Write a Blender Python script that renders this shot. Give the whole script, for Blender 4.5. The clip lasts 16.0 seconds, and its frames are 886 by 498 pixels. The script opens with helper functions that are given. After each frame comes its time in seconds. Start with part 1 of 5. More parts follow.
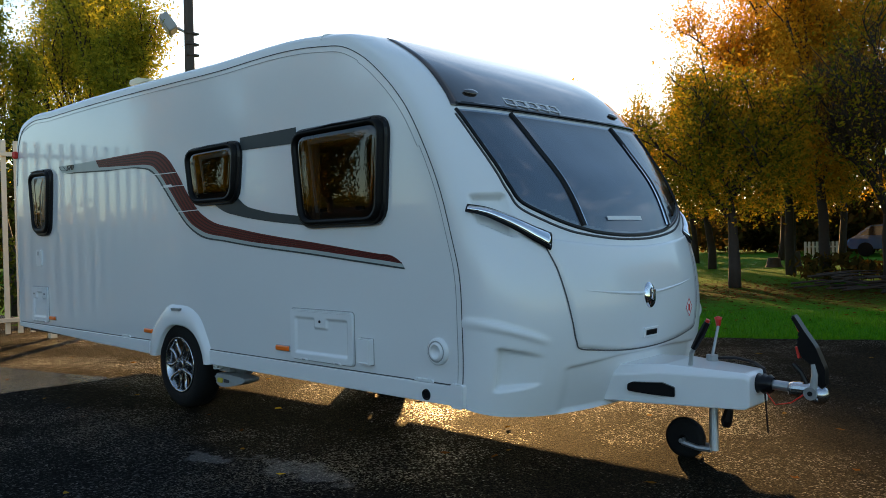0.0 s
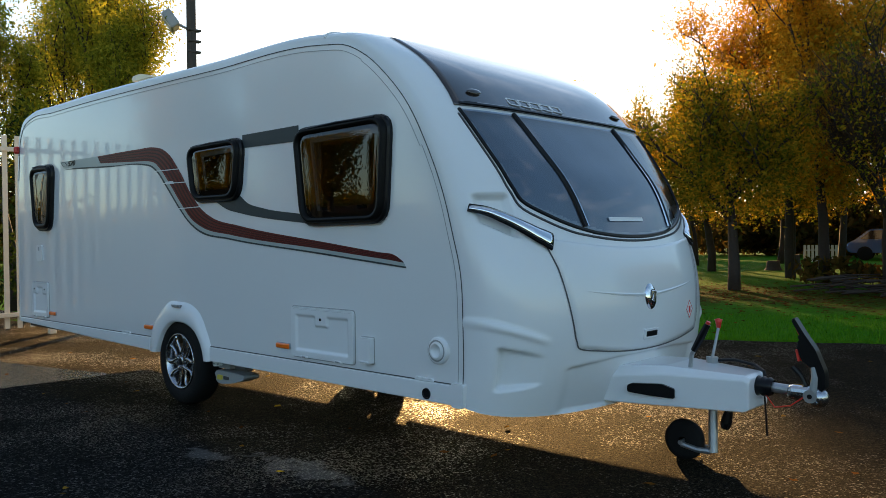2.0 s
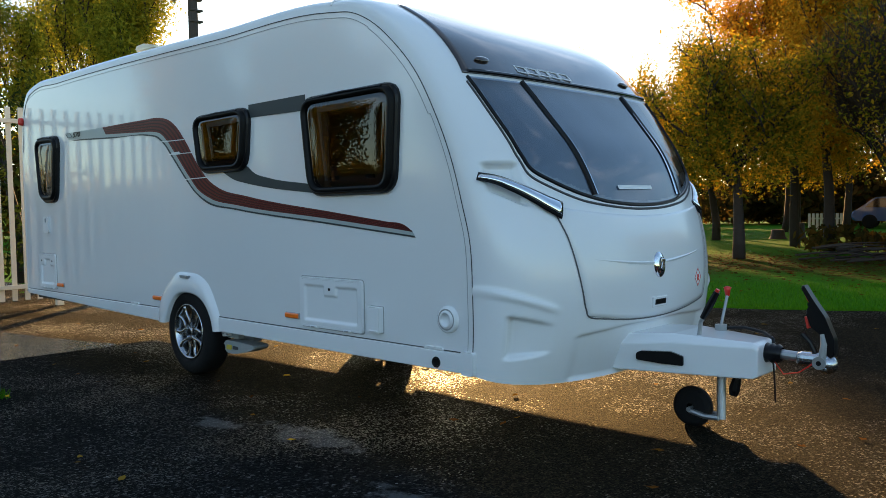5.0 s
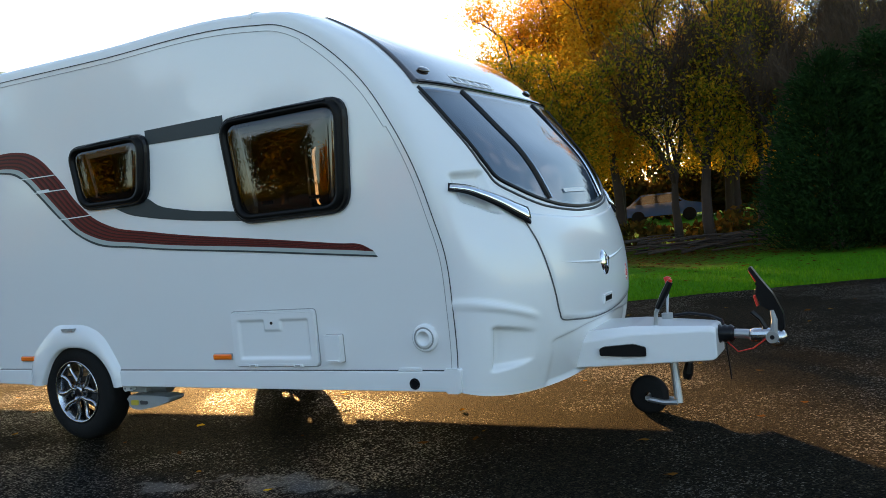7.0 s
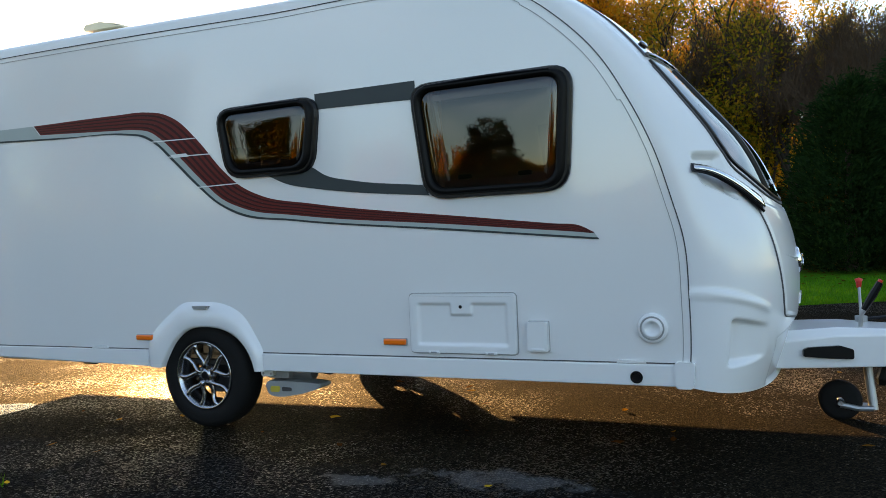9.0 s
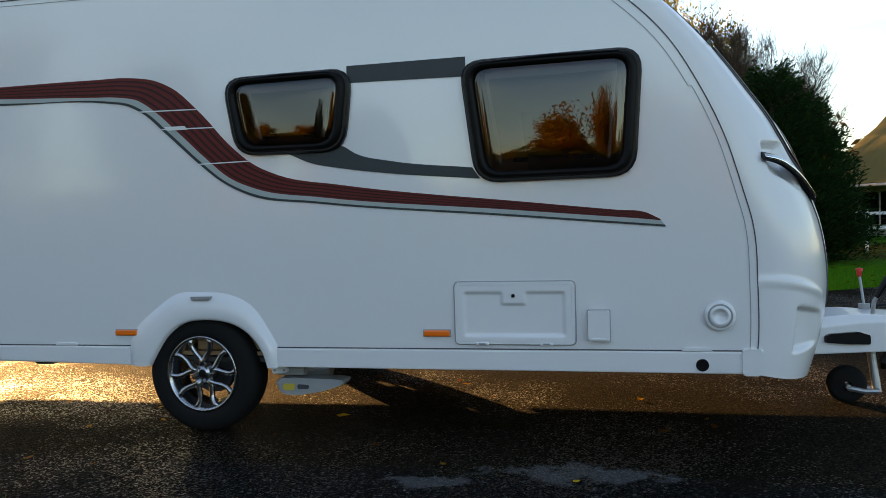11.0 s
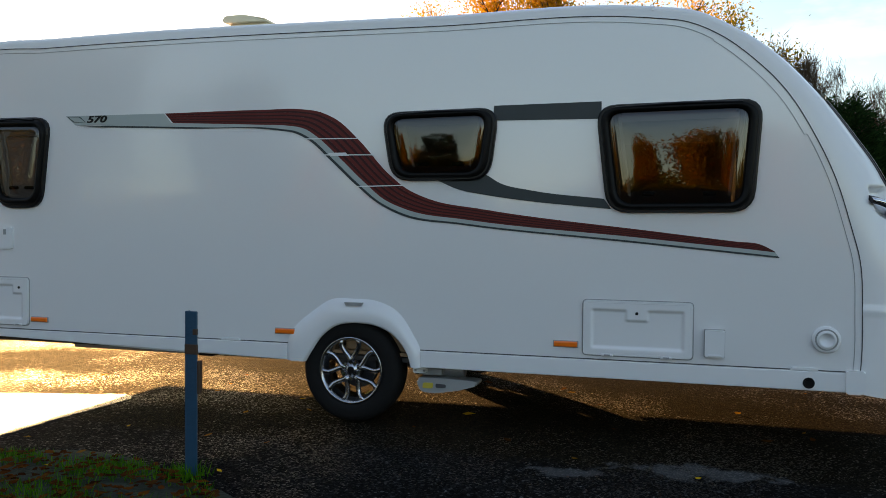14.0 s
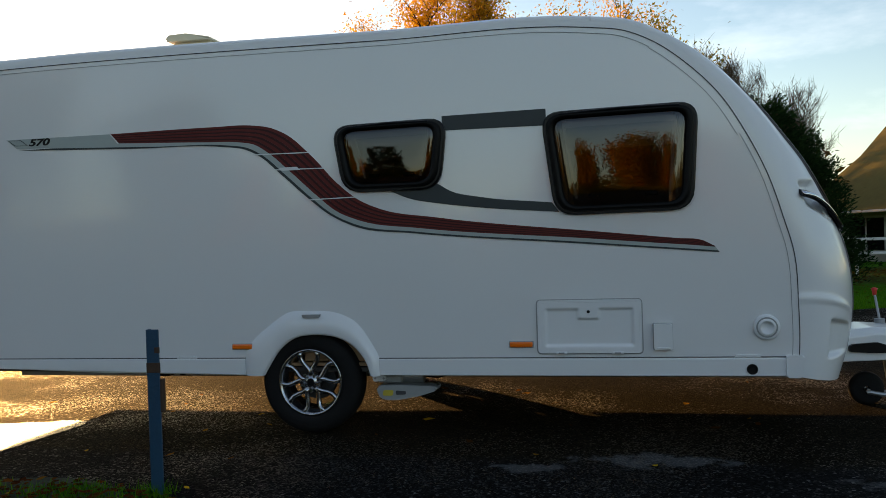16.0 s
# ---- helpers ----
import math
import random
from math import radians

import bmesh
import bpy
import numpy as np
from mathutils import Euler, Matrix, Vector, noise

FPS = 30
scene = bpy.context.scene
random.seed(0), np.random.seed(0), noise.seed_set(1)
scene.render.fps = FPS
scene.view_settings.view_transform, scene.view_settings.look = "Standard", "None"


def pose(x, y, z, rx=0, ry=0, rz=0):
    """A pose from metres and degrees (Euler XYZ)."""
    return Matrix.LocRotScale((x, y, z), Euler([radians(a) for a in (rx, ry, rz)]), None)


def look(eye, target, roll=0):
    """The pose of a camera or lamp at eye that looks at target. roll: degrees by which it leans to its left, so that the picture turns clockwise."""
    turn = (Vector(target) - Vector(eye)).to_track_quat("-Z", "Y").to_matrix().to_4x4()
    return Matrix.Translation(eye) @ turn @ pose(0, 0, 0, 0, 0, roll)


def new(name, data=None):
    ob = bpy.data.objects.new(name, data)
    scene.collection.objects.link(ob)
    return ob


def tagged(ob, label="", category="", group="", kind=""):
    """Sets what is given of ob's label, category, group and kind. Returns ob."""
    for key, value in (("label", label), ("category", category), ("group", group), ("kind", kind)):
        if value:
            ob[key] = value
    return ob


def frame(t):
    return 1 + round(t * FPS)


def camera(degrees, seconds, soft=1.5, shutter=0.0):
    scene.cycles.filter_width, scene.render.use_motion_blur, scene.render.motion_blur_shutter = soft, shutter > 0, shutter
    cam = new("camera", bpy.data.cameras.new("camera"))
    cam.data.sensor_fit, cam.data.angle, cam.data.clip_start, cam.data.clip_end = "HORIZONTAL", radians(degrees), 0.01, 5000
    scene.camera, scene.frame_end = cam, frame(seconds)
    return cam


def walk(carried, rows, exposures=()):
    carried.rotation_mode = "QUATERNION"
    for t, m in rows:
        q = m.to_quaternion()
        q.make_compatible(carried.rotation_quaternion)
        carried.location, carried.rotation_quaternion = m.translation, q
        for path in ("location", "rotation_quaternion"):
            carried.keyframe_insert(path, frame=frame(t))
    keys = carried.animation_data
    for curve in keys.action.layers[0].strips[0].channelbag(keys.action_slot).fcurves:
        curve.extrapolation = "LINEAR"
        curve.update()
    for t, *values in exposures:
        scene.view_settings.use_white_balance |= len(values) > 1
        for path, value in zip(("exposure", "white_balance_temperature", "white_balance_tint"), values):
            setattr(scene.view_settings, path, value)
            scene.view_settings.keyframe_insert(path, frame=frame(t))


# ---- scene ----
cam = camera(56.9, 16.0, soft=0.75)
EXPOSURES = [(0, 0.95, 6450, 6), (5, 1.25, 6450, 6), (7.5, 1.66, 6950, 11), (8, 1.5, 6900, 11), (8.5, 1.62, 7050, 12), (11, 1.32, 7200, 13), (12, 0.82, 7350, 14), (13, 0.97, 7400, 14), (14, 1.1, 7500, 14), (14.5, 0.92, 7600, 14), (15.5, 0.83, 7500, 13), (16, 0.62, 7500, 12)]
PATH = [
    (0, (5.6, -3.052, 1.239), (4.224, -1.601, 1.209), -1.2),
    (0.5, (5.593, -3.056, 1.236), (4.209, -1.612, 1.212), -0.6),
    (1, (5.595, -3.064, 1.252), (4.207, -1.623, 1.22), -0.7),
    (1.5, (5.592, -3.058, 1.249), (4.206, -1.617, 1.221), -0.8),
    (2, (5.595, -3.063, 1.238), (4.22, -1.611, 1.207), -0.6),
    (2.5, (5.602, -3.068, 1.24), (4.227, -1.616, 1.206), -0.6),
    (3, (5.601, -3.062, 1.245), (4.225, -1.611, 1.201), -0.3),
    (3.5, (5.598, -3.069, 1.234), (4.221, -1.62, 1.19), -0.3),
    (4, (5.596, -3.058, 1.234), (4.211, -1.616, 1.183), -0.3),
    (4.5, (5.581, -3.065, 1.237), (4.193, -1.626, 1.168), -0.4),
    (5, (5.57, -3.083, 1.231), (4.191, -1.639, 1.128), -0.9),
    (5.2, (5.552, -3.117, 1.237), (4.23, -1.62, 1.125), -1.6),
    (7.3, (4.505, -3.565, 1.235), (3.564, -1.802, 1.169), -5.6),
    (7.5, (4.366, -3.579, 1.225), (3.413, -1.822, 1.171), -5.2),
    (8, (4.047, -3.692, 1.211), (3.109, -1.927, 1.139), -3.0),
    (8.5, (3.711, -3.821, 1.175), (2.81, -2.036, 1.152), -1.5),
    (8.7, (3.574, -3.843, 1.173), (2.689, -2.05, 1.133), -2.0),
    (10.8, (2.362, -3.988, 1.149), (1.916, -2.041, 1.044), -1.2),
    (11, (2.281, -4.002, 1.159), (1.823, -2.057, 1.073), -1.7),
    (11.5, (2.017, -4.069, 1.178), (1.442, -2.155, 1.236), -3.1),
    (12, (1.871, -4.139, 1.21), (1.259, -2.234, 1.213), -1.8),
    (12.5, (1.825, -4.355, 1.178), (1.3, -2.426, 1.126), -2.8),
    (13, (1.831, -4.484, 1.244), (1.356, -2.541, 1.201), -1.4),
    (13.5, (1.931, -4.578, 1.23), (1.434, -2.642, 1.168), 0.1),
    (14, (1.933, -4.678, 1.212), (1.369, -2.76, 1.161), 0.5),
    (14.5, (1.895, -4.765, 1.195), (1.292, -2.858, 1.161), -1.1),
    (15, (1.882, -4.793, 1.196), (1.335, -2.869, 1.183), -0.8),
    (15.5, (1.872, -4.806, 1.192), (1.335, -2.879, 1.231), -2.6),
    (16, (1.872, -4.8, 1.184), (1.452, -2.844, 1.163), -1.9),
]
walk(cam, [(t, look(eye, target, roll)) for t, eye, target, roll in PATH], EXPOSURES)

# ---- light ----
SUN_AZ, SUN_EL = radians(132), radians(11.0)
world = bpy.data.worlds.new("sky")
scene.world = world
world.use_nodes = True
wn = world.node_tree.nodes
sky = wn.new("ShaderNodeTexSky")
sky.sky_type = "NISHITA"
sky.sun_disc = False
sky.sun_elevation, sky.sun_rotation = SUN_EL, radians(90) - SUN_AZ
sky.air_density, sky.dust_density, sky.ozone_density = 1.0, 0.45, 1.8
wn["Background"].inputs[1].default_value = 0.15
# thin broken cloud, a little brighter than the clear sky
wl = world.node_tree.links
wco, wmap, cloud, cramp, cmix = (wn.new(k) for k in ("ShaderNodeTexCoord", "ShaderNodeMapping", "ShaderNodeTexNoise", "ShaderNodeValToRGB", "ShaderNodeMix"))
wmap.inputs["Scale"].default_value = (1.0, 1.0, 3.2)
cloud.inputs["Scale"].default_value, cloud.inputs["Detail"].default_value, cloud.inputs["Roughness"].default_value = 2.6, 7, 0.6
wl.new(wco.outputs["Generated"], wmap.inputs[0])
wl.new(wmap.outputs[0], cloud.inputs["Vector"])
cramp.color_ramp.elements[0].position, cramp.color_ramp.elements[1].position = 0.5, 0.72
wl.new(cloud.outputs[0], cramp.inputs[0])
cmix.data_type, cmix.blend_type = "RGBA", "ADD"
wl.new(cramp.outputs[0], cmix.inputs[0])
wl.new(sky.outputs[0], cmix.inputs[6])
cmix.inputs[7].default_value = (1.8, 1.65, 1.65, 1)
wl.new(cmix.outputs[2], wn["Background"].inputs[0])
sun = new("sun", bpy.data.lights.new("sun", "SUN"))
sun.data.energy, sun.data.angle, sun.data.color = 5.0, radians(0.6), (1.0, 0.56, 0.20)
sun_dir = Vector((math.cos(SUN_AZ) * math.cos(SUN_EL), math.sin(SUN_AZ) * math.cos(SUN_EL), math.sin(SUN_EL)))
sun.matrix_world = look(sun_dir * 60, (0, 0, 0))


# ---- materials ----
def shader(name, base, rough=0.5, metal=0.0, coat=0.0, vary=0.0, scale=8.0, bump=0.0, bump_scale=60.0, spec=0.5, blotch=0.0):
    """A surface with colour that varies at two sizes and a fine relief."""
    m = bpy.data.materials.new(name)
    m.use_nodes = True
    nt = m.node_tree
    p = nt.nodes["Principled BSDF"]
    p.inputs["Base Color"].default_value = (*base, 1)
    p.inputs["Roughness"].default_value = rough
    p.inputs["Metallic"].default_value = metal
    p.inputs["Coat Weight"].default_value = coat
    p.inputs["Coat Roughness"].default_value = 0.03
    p.inputs["Specular IOR Level"].default_value = spec
    p.inputs["Coat IOR"].default_value = 1.5
    co = nt.nodes.new("ShaderNodeTexCoord")
    if vary or blotch:
        fine, big, add, ramp = (nt.nodes.new(k) for k in ("ShaderNodeTexNoise", "ShaderNodeTexNoise", "ShaderNodeMath", "ShaderNodeMix"))
        fine.inputs["Scale"].default_value, fine.inputs["Detail"].default_value = scale, 6
        big.inputs["Scale"].default_value, big.inputs["Detail"].default_value = scale * 0.12, 3
        for n in (fine, big):
            nt.links.new(co.outputs["Object"], n.inputs["Vector"])
        add.operation = "ADD"
        nt.links.new(fine.outputs[0], add.inputs[0])
        nt.links.new(big.outputs[0], add.inputs[1])
        half = nt.nodes.new("ShaderNodeMath")
        half.operation, half.inputs[1].default_value = "MULTIPLY", 0.5
        nt.links.new(add.outputs[0], half.inputs[0])
        ramp.data_type = "RGBA"
        nt.links.new(half.outputs[0], ramp.inputs[0])
        ramp.inputs[6].default_value = (*[c * (1 - vary) for c in base], 1)
        ramp.inputs[7].default_value = (*[min(c * (1 + vary), 1) for c in base], 1)
        nt.links.new(ramp.outputs[2], p.inputs["Base Color"])
    if bump:
        n, b = nt.nodes.new("ShaderNodeTexNoise"), nt.nodes.new("ShaderNodeBump")
        n.inputs["Scale"].default_value, n.inputs["Detail"].default_value = bump_scale, 5
        nt.links.new(co.outputs["Object"], n.inputs["Vector"])
        nt.links.new(n.outputs[0], b.inputs["Height"])
        b.inputs["Strength"].default_value, b.inputs["Distance"].default_value = bump, 0.01
        nt.links.new(b.outputs[0], p.inputs["Normal"])
    return m


def leaf_shader(name, colours, thin=0.5):
    """Leaves that let light through; each leaf takes its own colour from the list."""
    m = bpy.data.materials.new(name)
    m.use_nodes = True
    nt = m.node_tree
    nt.nodes.remove(nt.nodes["Principled BSDF"])
    geo, ramp, d, tr, mix = (nt.nodes.new(k) for k in ("ShaderNodeNewGeometry", "ShaderNodeValToRGB", "ShaderNodeBsdfDiffuse", "ShaderNodeBsdfTranslucent", "ShaderNodeMixShader"))
    nt.links.new(geo.outputs["Random Per Island"], ramp.inputs[0])
    el = ramp.color_ramp.elements
    while len(el) < len(colours):
        el.new(0.5)
    for i, c in enumerate(colours):
        el[i].position, el[i].color = i / max(len(colours) - 1, 1), (*c, 1)
    nt.links.new(ramp.outputs[0], d.inputs[0])
    nt.links.new(ramp.outputs[0], tr.inputs[0])
    mix.inputs[0].default_value = thin
    nt.links.new(d.outputs[0], mix.inputs[1])
    nt.links.new(tr.outputs[0], mix.inputs[2])
    nt.links.new(mix.outputs[0], nt.nodes["Material Output"].inputs[0])
    return m


def tinted_glass(name, tint, rough=0.02, ior=1.6):
    m = bpy.data.materials.new(name)
    m.use_nodes = True
    nt = m.node_tree
    nt.nodes.remove(nt.nodes["Principled BSDF"])
    fr, tp, gl, mix = (nt.nodes.new(k) for k in ("ShaderNodeFresnel", "ShaderNodeBsdfTransparent", "ShaderNodeBsdfGlossy", "ShaderNodeMixShader"))
    fr.inputs[0].default_value = ior
    tp.inputs[0].default_value = (*tint, 1)
    gl.inputs["Roughness"].default_value = rough
    nt.links.new(fr.outputs[0], mix.inputs[0])
    nt.links.new(tp.outputs[0], mix.inputs[1])
    nt.links.new(gl.outputs[0], mix.inputs[2])
    nt.links.new(mix.outputs[0], nt.nodes["Material Output"].inputs[0])
    return m


GELCOAT = shader("white_gelcoat", (0.76, 0.77, 0.78), 0.22, coat=0.35, vary=0.03, scale=3, bump=0.012, bump_scale=7)
PANEL = shader("white_side_panel", (0.76, 0.765, 0.77), 0.2, coat=1.0, vary=0.03, scale=2, bump=0.011, bump_scale=4)
SEAM = shader("dark_sealant", (0.05, 0.05, 0.055), 0.6, vary=0.3)
BLACK = shader("black_plastic", (0.006, 0.006, 0.007), 0.3, spec=0.25, vary=0.3, scale=20, bump=0.05, bump_scale=200)
GLOSSBLACK = shader("gloss_black_acrylic", (0.008, 0.008, 0.009), 0.06, vary=0.2, coat=0.5)
FRAMEGLOSS = shader("smoked_frame_edge", (0.005, 0.005, 0.005), 0.4, spec=0.12, vary=0.2)
LIDGAP = shader("grey_lid_seal", (0.10, 0.10, 0.105), 0.6, vary=0.3)
DARKGREY = shader("dark_grey_vinyl", (0.04, 0.05, 0.053), 0.4, spec=0.25, vary=0.12, scale=12)
SAGE = shader("pale_sage_vinyl", (0.36, 0.41, 0.40), 0.32, vary=0.08, scale=12)
RED = shader("dark_red_vinyl", (0.125, 0.014, 0.012), 0.4, spec=0.25, vary=0.15, scale=12)
DEEPRED = shader("deep_maroon_vinyl", (0.04, 0.006, 0.006), 0.4, spec=0.25, vary=0.15, scale=12)
CHROME = shader("chrome", (0.75, 0.77, 0.8), 0.07, metal=1.0, vary=0.05)
ALLOY = shader("polished_alloy", (0.44, 0.45, 0.47), 0.24, metal=1.0, vary=0.08, scale=30)
GUNMETAL = shader("dark_alloy", (0.10, 0.105, 0.11), 0.35, metal=0.8, vary=0.15, scale=30)
RUBBER = shader("tyre_rubber", (0.008, 0.008, 0.008), 0.75, spec=0.2, vary=0.35, scale=40, bump=0.3, bump_scale=160)
GALV = shader("galvanised_steel", (0.38, 0.39, 0.40), 0.45, metal=0.8, vary=0.25, scale=30, bump=0.1, bump_scale=90)
GREYPAINT = shader("grey_plastic", (0.30, 0.31, 0.31), 0.5, vary=0.15, scale=25)
UNDER = shader("underfloor_board", (0.05, 0.045, 0.04), 0.8, vary=0.4, scale=10, bump=0.3)
AMBER = shader("amber_reflector", (0.95, 0.17, 0.005), 0.3, vary=0.06, scale=60, coat=0.6)
REDPLASTIC = shader("red_plastic", (0.62, 0.03, 0.02), 0.35, vary=0.1, scale=30)
YELLOW = shader("yellow_plastic", (0.55, 0.42, 0.05), 0.45, vary=0.1, scale=30)
WHITEMARK = shader("white_print", (0.72, 0.74, 0.74), 0.4, vary=0.05)
ROOFBRONZE = shader("bronze_tinted_acrylic", (0.035, 0.026, 0.022), 0.10, coat=0.8, vary=0.25, scale=4)
SIDEGLASS = tinted_glass("smoked_window_acrylic", (0.22, 0.185, 0.165), 0.012, 1.8)
SCREEN = tinted_glass("grey_screen_acrylic", (0.36, 0.44, 0.54), 0.03, 2.35)
BARK = shader("bark", (0.035, 0.024, 0.017), 0.9, vary=0.5, scale=14, bump=0.8, bump_scale=22)


# ---- building blocks ----
def part(name, bm, material, parent=None, label="", smooth=False):
    """Links a bmesh as one mesh object under a thing or under a part."""
    me = bpy.data.meshes.new(name)
    bm.normal_update()
    bm.to_mesh(me)
    bm.free()
    if smooth:
        me.polygons.foreach_set("use_smooth", [True] * len(me.polygons))
    for m in material if isinstance(material, (list, tuple)) else [material]:
        me.materials.append(m)
    ob = new(name, me)
    if parent:
        ob.parent = parent
    if label:
        tagged(ob, label)
    return ob


def thing(name, label, category, group="", at=(0, 0, 0), turn=0):
    ob = new(name)
    ob.empty_display_size = 0.1
    ob.matrix_basis = pose(*at, 0, 0, turn)
    return tagged(ob, label, category, group)


def box(size, at=(0, 0, 0), bevel=0.0, m=None, bm=None, segments=2):
    bm = bm or bmesh.new()
    made = bmesh.ops.create_cube(bm, size=1)["verts"]
    bmesh.ops.scale(bm, vec=size, verts=made)
    if bevel:
        edges = {e for v in made for e in v.link_edges}
        made = list({v for f in bmesh.ops.bevel(bm, geom=list(edges), offset=bevel, segments=segments, affect="EDGES", profile=0.5)["faces"] for v in f.verts} | {v for v in made if v.is_valid})
    bmesh.ops.transform(bm, matrix=Matrix.Translation(at) @ (m or Matrix()), verts=made)
    return bm


def tube(a, b, r0, r1=None, sides=12, bm=None, caps=True):
    bm = bm or bmesh.new()
    a, b = Vector(a), Vector(b)
    m = Matrix.Translation((a + b) / 2) @ (b - a).to_track_quat("Z", "Y").to_matrix().to_4x4()
    bmesh.ops.create_cone(bm, cap_ends=caps, segments=sides, radius1=r0, radius2=r0 if r1 is None else r1, depth=(b - a).length, matrix=m)
    return bm


def pipe(points, r, sides=8, bm=None):
    """A bent tube along points; r is one radius or one for each point."""
    bm = bm or bmesh.new()
    pts = [Vector(p) for p in points]
    rs = r if isinstance(r, (list, tuple)) else [r] * len(pts)
    rings, up = [], None
    for i, p in enumerate(pts):
        d = (pts[min(i + 1, len(pts) - 1)] - pts[max(i - 1, 0)]).normalized()
        up = up if up and abs(up.dot(d)) < 0.9 else d.orthogonal().normalized()
        s = d.cross(up).normalized()
        up = s.cross(d).normalized()
        rings.append([bm.verts.new(p + rs[i] * (math.cos(a) * s + math.sin(a) * up)) for a in (k * math.tau / sides for k in range(sides))])
    for q, w in zip(rings, rings[1:]):
        for k in range(sides):
            bm.faces.new((q[k], q[(k + 1) % sides], w[(k + 1) % sides], w[k]))
    bm.faces.new(rings[0][::-1])
    bm.faces.new(rings[-1])
    return bm


def lathe(profile, steps=48, axis="Y", bm=None):
    """Turns (radius, along) pairs about an axis."""
    bm = bm or bmesh.new()
    rings = []
    for k in range(steps):
        c, s = math.cos(k * math.tau / steps), math.sin(k * math.tau / steps)
        rings.append([bm.verts.new((r * c, h, r * s) if axis == "Y" else (r * c, r * s, h)) for r, h in profile])
    for k in range(steps):
        q, w = rings[k], rings[(k + 1) % steps]
        for i in range(len(profile) - 1):
            bm.faces.new((q[i], w[i], w[i + 1], q[i + 1]))
    return bm


def rounded(corners, r, steps=5):
    """A polygon with its corners rounded off."""
    out, n = [], len(corners)
    for i in range(n):
        p, a, b = (Vector(corners[k % n]) for k in (i, i - 1, i + 1))
        rr = min(r, (a - p).length * 0.45, (b - p).length * 0.45)
        s, e = p + (a - p).normalized() * rr, p + (b - p).normalized() * rr
        for k in range(steps + 1):
            t = k / steps
            out.append((1 - t) ** 2 * s + 2 * t * (1 - t) * p + t * t * e)
    return out


def slab(outline, y0, y1, bm=None, bevel=0.0):
    """A plate with an outline in x and z, from y0 (the outer face) back to y1."""
    bm = bm or bmesh.new()
    front = [bm.verts.new((p[0], y0, p[1])) for p in outline]
    back = [bm.verts.new((p[0], y1, p[1])) for p in outline]
    face = bm.faces.new(front)
    bm.faces.new(back[::-1])
    n = len(front)
    for i in range(n):
        bm.faces.new((front[i], back[i], back[(i + 1) % n], front[(i + 1) % n]))
    if bevel:
        bmesh.ops.bevel(bm, geom=list(face.edges), offset=bevel, segments=3, affect="EDGES", profile=0.5)
    bmesh.ops.recalc_face_normals(bm, faces=bm.faces)
    return bm


def ring(outer, inner, y0, y1, bm=None):
    """A frame between two outlines with the same number of corners."""
    bm = bm or bmesh.new()
    rows = [[bm.verts.new((p[0], y, p[1])) for p in o] for o, y in ((outer, y1), (outer, y0 + 0.012), ([Vector(a) * 0.85 + Vector(b) * 0.15 for a, b in zip(outer, inner)], y0), ([Vector(a) * 0.2 + Vector(b) * 0.8 for a, b in zip(outer, inner)], y0), (inner, y0 + 0.012), (inner, y1))]
    n = len(outer)
    for q, w in zip(rows, rows[1:]):
        for i in range(n):
            bm.faces.new((q[i], q[(i + 1) % n], w[(i + 1) % n], w[i]))
    bmesh.ops.recalc_face_normals(bm, faces=bm.faces)
    return bm


def curve(pts, steps=6):
    """Smooth points through control points."""
    out = []
    for i in range(len(pts) - 1):
        for k in range(steps):
            out.append(spline(pts, i + k / steps))
    return [tuple(p) for p in out] + [tuple(pts[-1])]


def strip(top, bottom, y, thick=0.002, bm=None):
    """A band of film between two curves with the same number of points."""
    bm = bm or bmesh.new()
    t = [bm.verts.new((p[0], y, p[1])) for p in top]
    b = [bm.verts.new((p[0], y, p[1])) for p in bottom]
    for i in range(len(t) - 1):
        bm.faces.new((t[i], b[i], b[i + 1], t[i + 1]))
    made = bmesh.ops.extrude_face_region(bm, geom=list(bm.faces))["geom"]
    bmesh.ops.translate(bm, vec=(0, thick, 0), verts=[v for v in made if isinstance(v, bmesh.types.BMVert)])
    bmesh.ops.recalc_face_normals(bm, faces=bm.faces)
    return bm


# ---- the caravan's hull: side edge, centre line, and how square the section is between them ----
EDGE = [(2.815, 0.37), (2.83, 0.55), (2.83, 0.76), (2.81, 1.08), (2.77, 1.23), (2.69, 1.49), (2.58, 1.73), (2.44, 1.96), (2.27, 2.14), (2.11, 2.265), (1.93, 2.35), (1.75, 2.38),
        (0.5, 2.41), (-2.3, 2.43), (-2.86, 2.42), (-3.02, 2.37), (-3.12, 2.25), (-3.17, 2.0), (-3.2, 1.2), (-3.2, 0.44)]
NOSE = [(3.17, 0.30), (3.24, 0.52), (3.27, 0.78), (3.235, 1.06), (3.17, 1.25), (3.06, 1.5), (2.875, 1.73), (2.665, 1.97), (2.43, 2.2), (2.21, 2.34), (2.0, 2.44), (1.75, 2.48),
        (0.5, 2.505), (-2.3, 2.53), (-2.9, 2.51), (-3.12, 2.44), (-3.24, 2.25), (-3.28, 2.0), (-3.3, 1.2), (-3.3, 0.44)]
SHAPE = [2.5]*6+[2.9, 3.4, 3.9, 4.7, 5.4, 5.8]+[6.0]*8
HALF = 1.09
